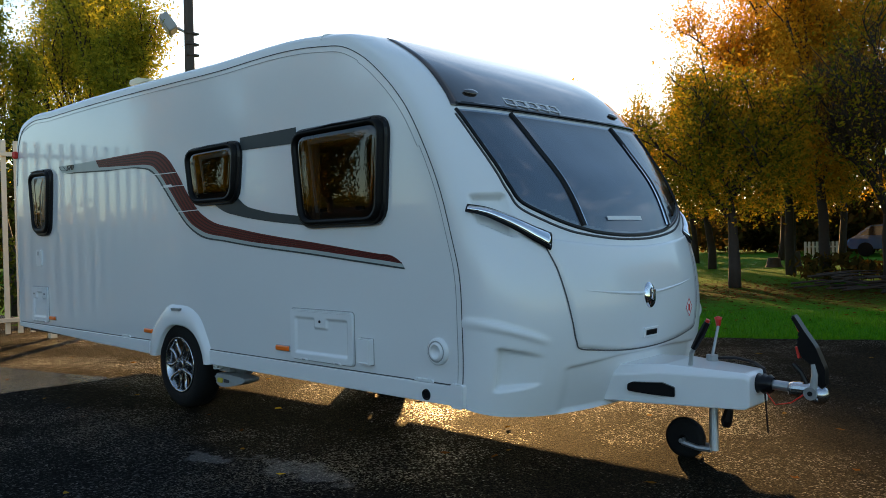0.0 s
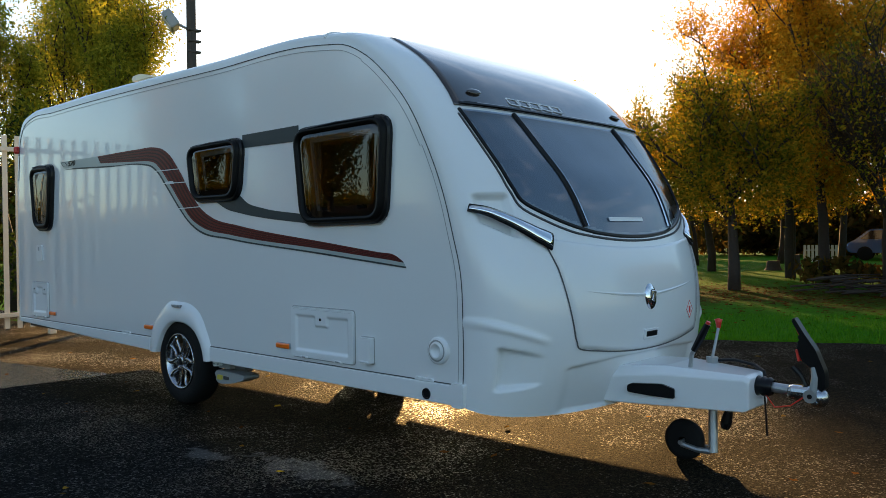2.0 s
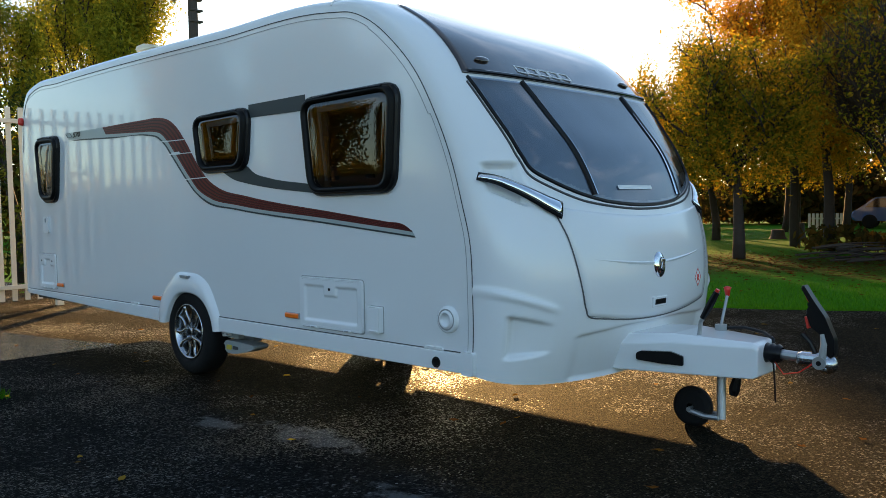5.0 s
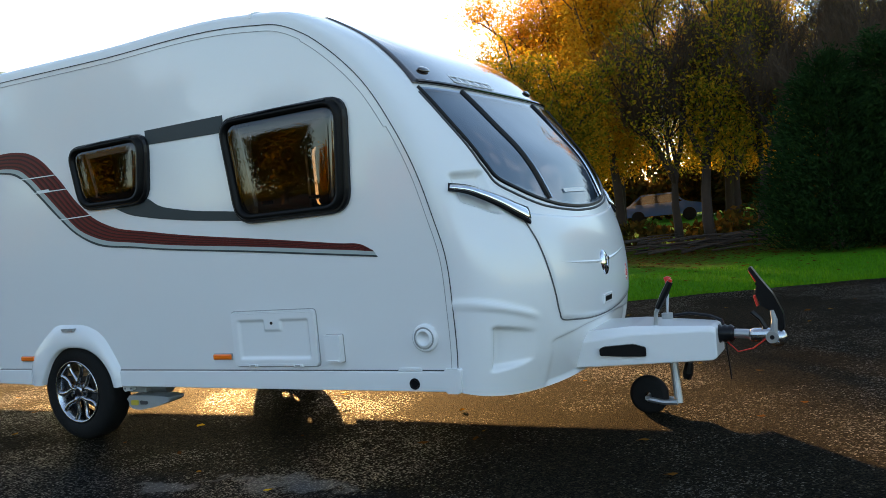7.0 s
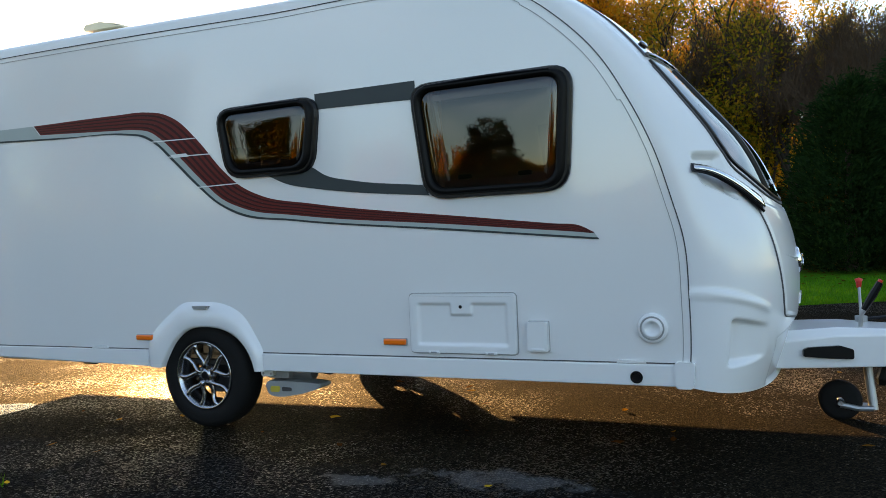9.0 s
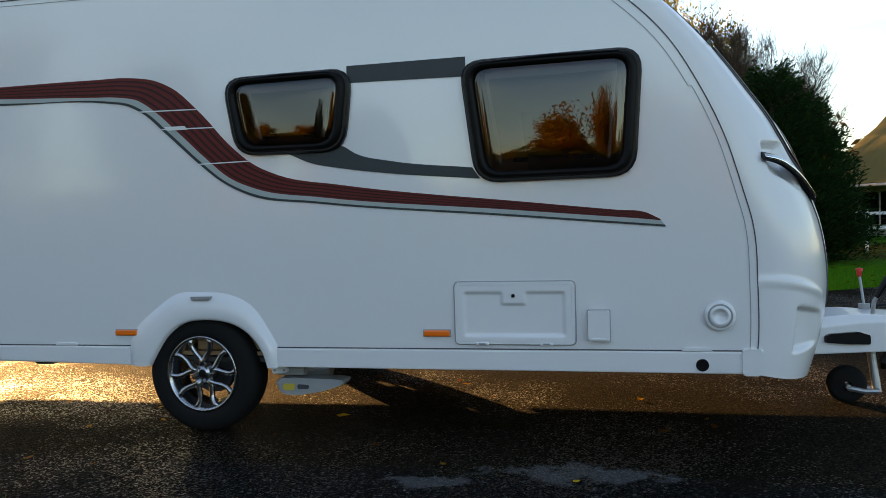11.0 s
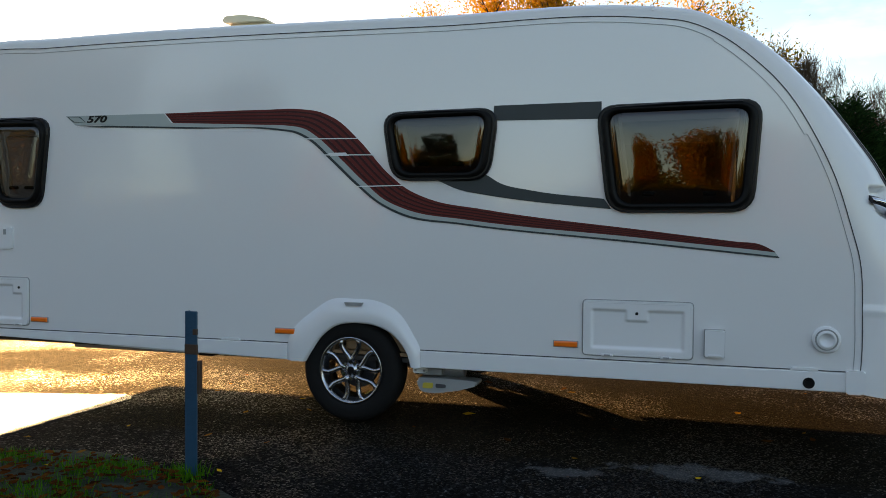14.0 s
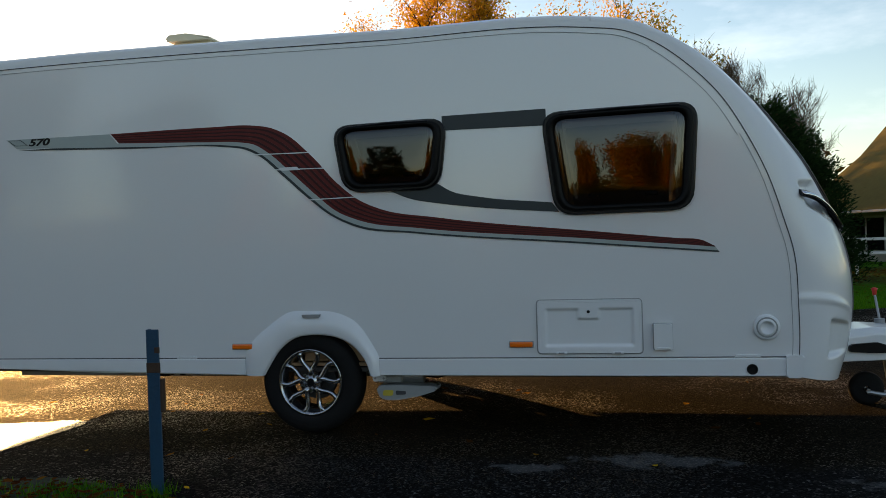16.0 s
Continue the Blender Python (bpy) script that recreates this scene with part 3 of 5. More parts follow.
part("jack_socket", lathe([(0.0, -0.013), (0.02, -0.0135), (0.023, -0.018), (0.028, -0.018), (0.03, -0.012)], 24), BLACK, caravan).location = (2.578, -0.003, 0.412)
rm = part("rear_marker", box((0.05, 0.09, 0.075), (-3.19, 0.0, 2.15), 0.02), REDPLASTIC, caravan, "red rear marker lamp")

# roof seam strap and roof lights
part("roof_strap", pipe([on_hull(11.0, y, 0.003) for y in (0.001, 0.003, 0.008, 0.02, 0.05, 0.12, 0.25, 0.5)], 0.006, 6), GELCOAT, caravan)
CREAM = shader("cream_rooflight_plastic", (0.82, 0.72, 0.50), 0.4, vary=0.1, scale=10)
for x, y, z in ((-0.86, 0.36, 2.512), (1.0, 1.1, 2.45)):
    rl = part("roof_light", slab(rounded([(x - 0.17, z + 0.05), (x - 0.165, z + 0.092), (x - 0.02, z + 0.097), (x + 0.15, z + 0.062), (x + 0.15, z + 0.048)], 0.02), y - 0.21, y + 0.21, bevel=0.012), CREAM, caravan, "cream plastic roof vent")
    part("vent_base", box((0.27, 0.34, 0.07), (x, y, z + 0.02), 0.015), CREAM, rl)

# nose: screen, roof panel, locker lid, handle, badges
split = lambda t: 0.63 - 0.06 * t
W2 = 2 * HALF
edge_side = lambda t: float(np.interp(t, [0, 0.35, 0.7, 1], [0.245, 0.215, 0.195, 0.17]))
for name, l, r in (("side", edge_side, split), ("mid", split, lambda t: W2 - split(t)), ("far", lambda t: W2 - split(t), lambda t: W2 - edge_side(t))):
    pane = part("front_screen", patch(screen_bottom, lambda y: 6.78, l, r, 26, 18, 0.004, 0), SCREEN, caravan, "curved tinted front window", True)
    pane.visible_shadow = False
outline = [(6.78, 0.17), (6.0, 0.195), (5.4, 0.215), (4.95, 0.235), (4.62, 0.27), (4.42, 0.36), (4.14, 0.55), (3.97, 0.76), (3.88, 0.98), (3.87, HALF)]
outline = outline + [(u, W2 - y) for u, y in outline[-2::-1]]
part("screen_surround", hull_line(outline, 0.011, 0.002, 5), BLACK, caravan)
part("screen_trim", hull_line([(u - 0.12, y - 0.02 if y < HALF else y + 0.02) for u, y in outline], 0.007, 0.001, 5), SEAM, caravan)
for s in (1, -1):
    f = lambda t: split(t) if s > 0 else W2 - split(t)
    part("screen_bar", pipe([on_hull(4.12 + (6.78 - 4.12) * t, f(t), 0.006) for t in [k / 16 for k in range(17)]], 0.014, 6), BLACK, caravan)
    part("screen_bar_trim", pipe([on_hull(4.12 + (6.3 - 4.12) * t, f(t) + 0.022 * s, 0.012) for t in [k / 16 for k in range(17)]], [0.006 * (1 - 0.8 * k / 16) for k in range(17)], 6), CHROME, caravan)
roof_side = lambda t: float(np.interp(t, [0, 0.12, 0.45, 1], [0.155, 0.175, 0.2, 0.23]))
part("roof_panel", patch(lambda y: 6.86, lambda y: 9.5 + 0.35 * math.cos((y - HALF) / HALF * 1.4), roof_side, lambda t: W2 - roof_side(t), 34, 34, 0.005, 0.004), ROOFBRONZE, caravan, "dark bronze tinted panoramic roof panel", True)
part("panel_lip", pipe([on_hull(6.90, 0.19 + (W2 - 0.38) * k / 40, 0.01) for k in range(41)], 0.013, 8), GLOSSBLACK, caravan)
lid_l = lambda t: 0.455 - 0.145 * t ** 0.9
lid_b = lambda y: 1.32 + 0.25 * ((y - HALF) / 0.68) ** 2
lid_t = lambda y: 3.55 + 0.28 * ((y - HALF) / 0.72) ** 2
lid = part("locker_lid", patch(lid_b, lid_t, lid_l, lambda t: W2 - lid_l(t), 24, 30, 0.006, 0.006), GELCOAT, caravan, "white front gas locker lid", True)
gap = [(lid_b(lid_l(0)) + (lid_t(lid_l(1)) - lid_b(lid_l(0))) * t, lid_l(t) - 0.004) for t in (1, 0.8, 0.6, 0.4, 0.2, 0.05)] + [(lid_b(y) - 0.03, y) for y in (0.47, 0.6, 0.85, HALF)]
gap = gap + [(u, W2 - y) for u, y in gap[-2::-1]]
part("lid_gap", hull_line(gap, 0.004, 0.003, 5), LIDGAP, lid)
part("lid_crease", pipe([on_hull(2.42 + 0.18 * abs((y - HALF) / 0.6) ** 1.5, y, 0.004) for y in [0.5 + 1.18 * k / 30 for k in range(31)]], [0.009 * math.sin(math.pi * k / 30) + 0.002 for k in range(31)], 6), GELCOAT, lid)
for s in (0, 1):
    yy = lambda y: W2 - y if s else y
    path = curve([(4.55, 0.03), (4.49, 0.07), (4.36, 0.13), (4.18, 0.21), (4.0, 0.285), (3.80, 0.355)], 5)
    n = len(path)

    def bar(grow, lift, drop):
        """The curved bar, widening downwards; grow adds a rim all round."""
        bm = bmesh.new()
        rows = []
        for k, (u, y) in enumerate(path):
            nn = hull_normal(u, yy(y))
            p = on_hull(u, yy(y)) + nn * (dent(u, yy(y)) + lift)
            a, b = path[min(k + 1, n - 1)], path[max(k - 1, 0)]
            t = (on_hull(a[0], yy(a[1])) - on_hull(b[0], yy(b[1]))).normalized()
            p += t * (grow if k == n - 1 else -grow if k == 0 else 0) - Vector((0, 0, drop * k / n))
            q = nn.cross(t).normalized()
            q = q if q.z > 0 else -q
            w = 0.014 + 0.031 * (k / (n - 1)) ** 1.2 + grow
            rows.append([bm.verts.new(p + q * w * c + nn * d) for c, d in ((-1, 0.006), (-0.85, 0.015), (0, 0.009), (0.85, -0.004), (1, -0.013), (0, -0.014))])
        for q, w in zip(rows, rows[1:]):
            for k in range(6):
                bm.faces.new((q[k], q[(k + 1) % 6], w[(k + 1) % 6], w[k]))
        bm.faces.new(rows[0]), bm.faces.new(rows[-1])
        bmesh.ops.recalc_face_normals(bm, faces=bm.faces)
        return bm

    gh = part("grab_handle", bar(0.0, 0.020, 0.0), CHROME, caravan, "curved chrome grab handle", True)
    part("handle_edge", bar(0.009, 0.011, 0.008), BLACK, gh)


def nose_frame(u, y, off):
    """A frame on the nose: x across, y up, z outward."""
    n = hull_normal(u, y)
    up = (on_hull(u + 0.05, y) - on_hull(u, y)).normalized()
    side = up.cross(n).normalized()
    return Matrix.Translation(on_hull(u, y, off)) @ Matrix((side, n.cross(side), n)).transposed().to_4x4()


def oval(a, b, h, m, material, name, parent, label=""):
    bm = bmesh.new()
    bmesh.ops.create_uvsphere(bm, u_segments=28, v_segments=12, radius=1, matrix=m @ Matrix.Diagonal((a, b, h, 1)))
    return part(name, bm, material, parent, label, True)


m = nose_frame(2.38, HALF, 0.006)
bd = oval(0.06, 0.074, 0.022, m, CHROME, "nose_badge", lid, "oval chrome badge")
oval(0.048, 0.06, 0.025, m, GLOSSBLACK, "badge_face", bd)
part("badge_mark", box((0.024, 0.06, 0.008), (0, 0.0, 0.024), 0.003, bm=None), CHROME, bd).matrix_basis = m @ pose(0, 0, 0, 0, 0, -30)
part("badge_mark", box((0.045, 0.02, 0.008), (0.006, 0.022, 0.024), 0.003, bm=None), CHROME, bd).matrix_basis = m
m = nose_frame(1.62, HALF, 0.008)
part("lid_lock", box((0.16, 0.06, 0.014), (0, 0, 0), 0.005), GELCOAT, lid).matrix_basis = m
part("lock_slot", box((0.12, 0.032, 0.018), (0, 0, 0.001), 0.004), BLACK, lid).matrix_basis = m
m = nose_frame(2.0, 1.60, 0.007)
part("gas_sticker", box((0.085, 0.085, 0.002), (0, 0, 0), 0.0), WHITEMARK, lid, "white diamond hazard sticker").matrix_basis = m @ pose(0, 0, 0, 0, 0, 45)
part("sticker_border", ring([(-0.040, -0.040), (0.040, -0.040), (0.040, 0.040), (-0.040, 0.040)], [(-0.034, -0.034), (0.034, -0.034), (0.034, 0.034), (-0.034, 0.034)], -0.0025, 0.0), REDPLASTIC, lid).matrix_basis = m @ pose(0, 0, 0.0, 0, 0, 45) @ pose(0, 0, 0, -90, 0, 0)
part("gas_symbol", box((0.022, 0.042, 0.003), (0, -0.002, 0.001), 0.004), REDPLASTIC, lid).matrix_basis = m
OUTLINE = shader("silver_print", (0.7, 0.71, 0.72), 0.35, vary=0.1)
for k in range(5):
    y = 0.66 + 0.105 * k
    bm = bmesh.new()
    for e in (-1, 1):
        box((0.088, 0.007, 0.003), (0, 0.027 * e, 0), bm=bm)
        box((0.007, 0.06, 0.003), (0.041 * e, 0, 0.0005), bm=bm)
    part("maker_mark", bm, OUTLINE, caravan).matrix_basis = nose_frame(7.14, y, 0.008) @ Matrix(((1, 0.25, 0, 0), (0, 1, 0, 0), (0, 0, 1, 0), (0, 0, 0, 1)))
part("model_mark", box((0.36, 0.024, 0.002), (0, 0, 0)), OUTLINE, caravan).matrix_basis = nose_frame(4.28, 1.04, 0.008)
for s in (0.36, W2 - 0.36):
    oval(0.055, 0.022, 0.012, nose_frame(7.25, s, 0.012), ROOFBRONZE, "marker_lamp", caravan)
part("corner_lamp", box((0.05, 0.16, 0.05), (0, 0, 0), 0.018), BLACK, caravan, "black corner marker lamp").matrix_basis = nose_frame(4.2, W2 - 0.17, 0.0)

# running gear
def wheel(y, out):
    w = part("wheel", lathe([(0.20, 0.03), (0.212, 0.008), (0.235, 0.0), (0.28, 0.0), (0.308, 0.012), (0.322, 0.035), (0.325, 0.06), (0.325, 0.13), (0.322, 0.155), (0.308, 0.178), (0.23, 0.19), (0.19, 0.17)], 64), RUBBER, caravan, "tyre on a polished multi-spoke alloy wheel", True)
    w.matrix_basis = pose(-0.036, y, 0.325, 0, 0, 0 if out < 0 else 180)
    part("rim", lathe([(0.202, 0.02), (0.21, 0.006), (0.205, 0.001), (0.195, 0.004), (0.188, 0.03), (0.178, 0.05), (0.165, 0.15), (0.19, 0.17)], 64), ALLOY, w, "polished rim edge", True)
    part("brake_drum", lathe([(0.0, 0.13), (0.125, 0.13), (0.13, 0.16), (0.0, 0.165)], 32), GUNMETAL, w)
    hubm = part("hub", lathe([(0.0, 0.012), (0.03, 0.012), (0.034, 0.018), (0.05, 0.022), (0.062, 0.034), (0.062, 0.08), (0.0, 0.08)], 32), ALLOY, w, "", True)
    part("hub_cap", lathe([(0.0, 0.006), (0.02, 0.007), (0.026, 0.014)], 24), BLACK, w)
    for k in range(5):
        a = k * math.tau / 5 + radians(94)
        bm = bmesh.new()
        for s in (1, -1):
            pts, rs = [], []
            for r, da in ((0.045, 0.06), (0.07, 0.07), (0.092, 0.20), (0.12, 0.325), (0.155, 0.375), (0.18, 0.34), (0.2, 0.27)):
                b = a + s * da
                pts.append((r * math.cos(b), 0.022 - 0.1 * (0.03 if r < 0.1 else 0.0) + 0.012 * math.sin(r / 0.19 * 3.1), r * math.sin(b)))
                rs.append(0.0155 + 0.002 * (r < 0.06))
            pipe(pts, rs, 6, bm)
        part("spoke", bm, ALLOY, w, "", True)
    for k in range(5):
        a = k * math.tau / 5 + radians(58)
        part("wheel_nut", tube((0.052 * math.cos(a), 0.004, 0.052 * math.sin(a)), (0.052 * math.cos(a), 0.03, 0.052 * math.sin(a)), 0.0125, sides=6), ALLOY, w)
    return w


wheel(0.0, -1)
wheel(W2, 1)
part("axle", tube((0, 0.15, 0.325), (0, W2 - 0.15, 0.325), 0.045), GUNMETAL, caravan)
for y in (0.62, W2 - 0.62):
    part("chassis_rail", box((5.6, 0.05, 0.11), (0.2, y, 0.318), 0.006), GALV, caravan)
part("underfloor", box((5.9, W2 - 0.14, 0.03), (-0.2, HALF, 0.395), 0.004), UNDER, caravan)
part("floor_front", box((0.3, W2 - 0.6, 0.03), (2.78, HALF, 0.405), 0.01), UNDER, caravan)
mv = part("mover_motor", slab(rounded([(0.385, 0.300), (0.56, 0.302), (0.72, 0.298), (0.765, 0.292), (0.758, 0.268), (0.64, 0.232), (0.50, 0.208), (0.42, 0.212), (0.378, 0.25)], 0.03), 0.05, 0.17, bevel=0.016), GREYPAINT, caravan, "grey motor mover drive unit")
part("mover_label", slab(rounded([(0.425, 0.272), (0.49, 0.272), (0.485, 0.238), (0.42, 0.238)], 0.012), 0.044, 0.055), YELLOW, mv)
part("mover_window", slab(rounded([(0.505, 0.270), (0.568, 0.266), (0.568, 0.246), (0.505, 0.244)], 0.008), 0.044, 0.055), SEAM, mv)
part("mover_bracket", box((0.15, 0.05, 0.045), (0.46, 0.10, 0.335), 0.008), GREYPAINT, mv)
part("mover_motor_can", tube((0.50, 0.16, 0.34), (0.66, 0.16, 0.34), 0.04, sides=20), GALV, mv)
part("mover_arm", slab(rounded([(0.355, 0.362), (0.44, 0.362), (0.448, 0.332), (0.36, 0.322)], 0.012), 0.05, 0.075, bevel=0.004), WHITEMARK, mv, "white engaging arm")
for x in (0.375, 0.43):
    part("arm_bolt", tube((x, 0.044, 0.344), (x, 0.06, 0.344), 0.007, sides=8), GALV, mv)
part("mover_roller", tube((0.37, 0.12, 0.338), (0.37, 0.24, 0.338), 0.034, sides=20), ALLOY, mv)
part("mover_wire", pipe([(0.66, 0.2, 0.335), (0.74, 0.2, 0.325), (0.80, 0.2, 0.345), (0.85, 0.2, 0.38)], 0.006), BLACK, mv)
for x, y in ((-2.75, 0.55), (2.35, 0.55), (-2.75, 1.6), (2.35, 1.6)):
    part("corner_steady", box((0.5, 0.05, 0.035), (x, y, 0.355), 0.006), GALV, caravan)
part("drain_pipe", tube((-1.05, 0.25, 0.38), (-1.05, 0.25, 0.33), 0.02), BLACK, caravan)
part("rear_bracket", box((0.12, 0.1, 0.04), (-1.15, 0.2, 0.355), 0.008), BLACK, caravan)

# drawbar, hitch and jockey wheel
def loft(sections, bevel=0.0):
    bm = bmesh.new()
    rows = [[bm.verts.new((x, y, z)) for y, z in ((HALF - w, z0), (HALF - w, z1 - c), (HALF - w + c, z1), (HALF + w - c, z1), (HALF + w, z1 - c), (HALF + w, z0))] for x, w, z0, z1, c in sections]
    for q, w in zip(rows, rows[1:]):
        for k in range(6):
            bm.faces.new((q[k], q[(k + 1) % 6], w[(k + 1) % 6], w[k]))
    bm.faces.new(rows[0]), bm.faces.new(rows[-1])
    bmesh.ops.recalc_face_normals(bm, faces=bm.faces)
    if bevel:
        bmesh.ops.bevel(bm, geom=list(bm.edges), offset=bevel, segments=2, affect="EDGES", profile=0.5)
    return bm


cover = part("drawbar_cover", loft([(3.0, 0.36, 0.335, 0.50, 0.06), (3.2, 0.29, 0.325, 0.52, 0.05), (3.45, 0.22, 0.325, 0.535, 0.04), (3.86, 0.125, 0.33, 0.515, 0.02), (3.885, 0.12, 0.345, 0.50, 0.02)], 0.008), GELCOAT, caravan, "white plastic cover over the A-frame")
for s in (-1, 1):
    a, b = Vector((3.31, HALF + s * 0.266, 0.415)), Vector((3.50, HALF + s * 0.213, 0.415))
    d = (b - a)
    ang = math.degrees(math.atan2(d.y, d.x))
    part("cover_slot", slab(rounded([(-0.125, 0.012), (-0.10, 0.024), (0.06, 0.03), (0.125, 0.008), (0.125, -0.042), (0.0, -0.036), (-0.125, -0.024)], 0.008), -0.015, 0.015, bevel=0.003), BLACK, cover, "black hand slot").matrix_basis = Matrix.Translation((a + b) / 2) @ pose(0, 0, 0, 0, 0, ang)
hb = part("handbrake_lever", pipe([(3.56, 0.98, 0.48), (3.575, 0.98, 0.60), (3.60, 0.98, 0.64)], 0.012), GALV, caravan)
part("grip", pipe([(3.585, 0.98, 0.62), (3.63, 0.98, 0.70), (3.665, 0.98, 0.765)], [0.016, 0.021, 0.017]), BLACK, hb, "black handbrake grip")
part("button", pipe([(3.66, 0.98, 0.76), (3.67, 0.98, 0.778)], 0.012), REDPLASTIC, hb)
jk = part("jockey_stem", tube((3.625, 1.12, 0.055), (3.58, 1.21, 0.53), 0.024, sides=16), GALV, caravan, "galvanised jockey wheel stem")
part("jockey_collar", tube((3.58, 1.21, 0.51), (3.58, 1.21, 0.56), 0.032, sides=16), GREYPAINT, jk)
part("jockey_rod", tube((3.58, 1.21, 0.55), (3.578, 1.297, 0.72), 0.008), GALV, jk)
part("jockey_knob", lathe([(0.0, -0.03), (0.012, -0.03), (0.016, 0.0), (0.022, 0.018), (0.0, 0.026)], 16, "Z"), REDPLASTIC, jk, "red winding knob", True).location = (3.577, 1.297, 0.74)
part("jockey_fork", pipe([(3.625, 1.085, 0.07), (3.55, 1.08, 0.068), (3.46, 1.08, 0.085)], 0.016), GALV, jk)
part("jockey_fork", pipe([(3.625, 1.155, 0.07), (3.55, 1.16, 0.068), (3.46, 1.16, 0.085)], 0.016), GALV, jk)
jw = part("jockey_wheel", lathe([(0.02, -0.034), (0.08, -0.034), (0.106, -0.026), (0.113, 0.0), (0.106, 0.026), (0.08, 0.034), (0.02, 0.034)], 36), RUBBER, jk, "black rubber jockey wheel", True)
jw.location = (3.46, 1.12, 0.104)
part("jockey_axle", tube((3.46, 1.065, 0.094), (3.46, 1.175, 0.094), 0.014), GALV, jk)
part("coupling_bellows", lathe([(0.035, 3.87), (0.052, 3.885), (0.042, 3.90), (0.052, 3.915), (0.042, 3.93), (0.05, 3.945), (0.035, 3.965)], 24, "Y"), BLACK, caravan, "", True).matrix_basis = Matrix.Translation((0, HALF, 0.455)) @ pose(0, 0, 0, 0, 0, -90)
part("coupling_shaft", tube((3.95, HALF, 0.455), (4.06, HALF, 0.45), 0.026, sides=16), GALV, caravan)
hd = part("coupling_head", box((0.17, 0.085, 0.075), (4.12, HALF, 0.445), 0.03, segments=3), ALLOY, caravan, "cast alloy stabiliser hitch head")
part("ball_cup", oval(0.05, 0.05, 0.05, Matrix.Translation((4.18, HALF, 0.43)), ALLOY, "cup", hd).data and box((0.03, 0.1, 0.03), (4.18, HALF, 0.41), 0.01), ALLOY, hd)
part("pad_knob", tube((4.16, HALF - 0.06, 0.44), (4.16, HALF + 0.06, 0.44), 0.032, sides=20), GALV, hd)
LEVER = [(0.07, 0.033), (0.07, 0.124), (0.026, 0.24), (-0.026, 0.32), (-0.076, 0.405), (-0.092, 0.392), (-0.043, 0.30), (-0.068, 0.26), (-0.042, 0.18), (0.006, 0.14), (0.03, 0.06), (0.04, 0.01)]
part("hitch_lever", slab(rounded([(4.15 + x, 0.445 + 0.92 * z) for x, z in LEVER], 0.014), HALF - 0.026, HALF + 0.026, bevel=0.01), BLACK, hd, "black stabiliser lever")
part("knob_cap", tube((4.16, HALF - 0.064, 0.44), (4.16, HALF - 0.058, 0.44), 0.012, sides=14), BLACK, hd)
part("lever_arm", pipe([(4.165, HALF - 0.035, 0.44), (4.175, HALF - 0.035, 0.53), (4.165, HALF - 0.03, 0.58)], [0.02, 0.016, 0.01]), GREYPAINT, hd)
part("lever_tab", box((0.014, 0.036, 0.06), (4.088, HALF, 0.63), 0.004, m=pose(0, 0, 0, 0, -12, 0)), REDPLASTIC, hd)
part("lever_tab", pipe([(4.098, HALF, 0.735), (4.068, HALF, 0.797)], 0.012), REDPLASTIC, hd)
part("release_lever", pipe([(4.13, HALF, 0.47), (4.10, HALF, 0.53), (4.06, HALF, 0.57)], [0.014, 0.012, 0.014]), BLACK, hd)
part("lighting_cable", pipe([(3.58, 1.22, 0.54), (3.7, 1.23, 0.552), (3.82, 1.2, 0.54), (3.89, 1.15, 0.52), (3.91, 1.13, 0.46), (3.90, 1.14, 0.40)], 0.009), BLACK, caravan, "black lighting cable")
part("plug", pipe([(3.70, 1.17, 0.345), (3.69, 1.17, 0.28), (3.675, 1.17, 0.22), (3.67, 1.17, 0.185)], [0.01, 0.024, 0.032, 0.022]), BLACK, caravan, "black hanging plug")
part("breakaway_cable", pipe([(3.9, 1.12, 0.42), (3.98, 1.06, 0.36), (4.06, 1.05, 0.38), (4.14, 1.04, 0.44)], 0.0035), REDPLASTIC, caravan, "red breakaway cable")
part("hanging_strap", pipe([(3.91, 1.1, 0.44), (3.92, 1.1, 0.3), (3.925, 1.1, 0.2)], 0.005), BLACK, caravan)

# blue tint and strong mottling imitate cloudy sky reflected in the screen
BLIND = shader("silver_blind", (0.40, 0.45, 0.53), 0.6, vary=0.75, scale=2.2, bump=0.3, bump_scale=6)
part("screen_blind", patch(lambda y: screen_bottom(y) - 0.1, lambda y: 6.9, lambda t: edge_side(t) - 0.03, lambda t: W2 - edge_side(t) + 0.03, 20, 26, -0.045, 0), BLIND, caravan, "closed silver blind behind the front window", True)
# sheets added over far-side windows to block the bright sky behind them
for c in (FAR_WINDOWS["big"], [(-2.0, 1.96), (-1.1, 1.96), (-1.1, 1.66), (-2.0, 1.66)]):
    part("window_blind", slab([tuple(p) for p in inset(c, 0.02)], W2 - 0.06, W2 - 0.05), BLIND, caravan)

# inside the caravan, seen dimly through the windows
FABRIC = shader("tan_upholstery", (0.34, 0.20, 0.11), 0.9, vary=0.25, scale=20, bump=0.3)
OAK = shader("oak_furniture", (0.33, 0.20, 0.10), 0.5, vary=0.2, scale=9)
CURTAIN = shader("curtain_cloth", (0.42, 0.30, 0.20), 0.9, vary=0.2, scale=25, bump=0.4)
part("floor_lining", box((5.7, W2 - 0.12, 0.02), (-0.2, HALF, 0.43)), OAK, caravan)
for y in (0.38, W2 - 0.38):
    part("bench_seat", box((1.5, 0.62, 0.42), (1.95, y, 0.67), 0.06), FABRIC, caravan)
    part("seat_back", box((1.45, 0.16, 0.42), (1.95, 0.14 if y < 1 else W2 - 0.14, 1.06), 0.06), FABRIC, caravan)
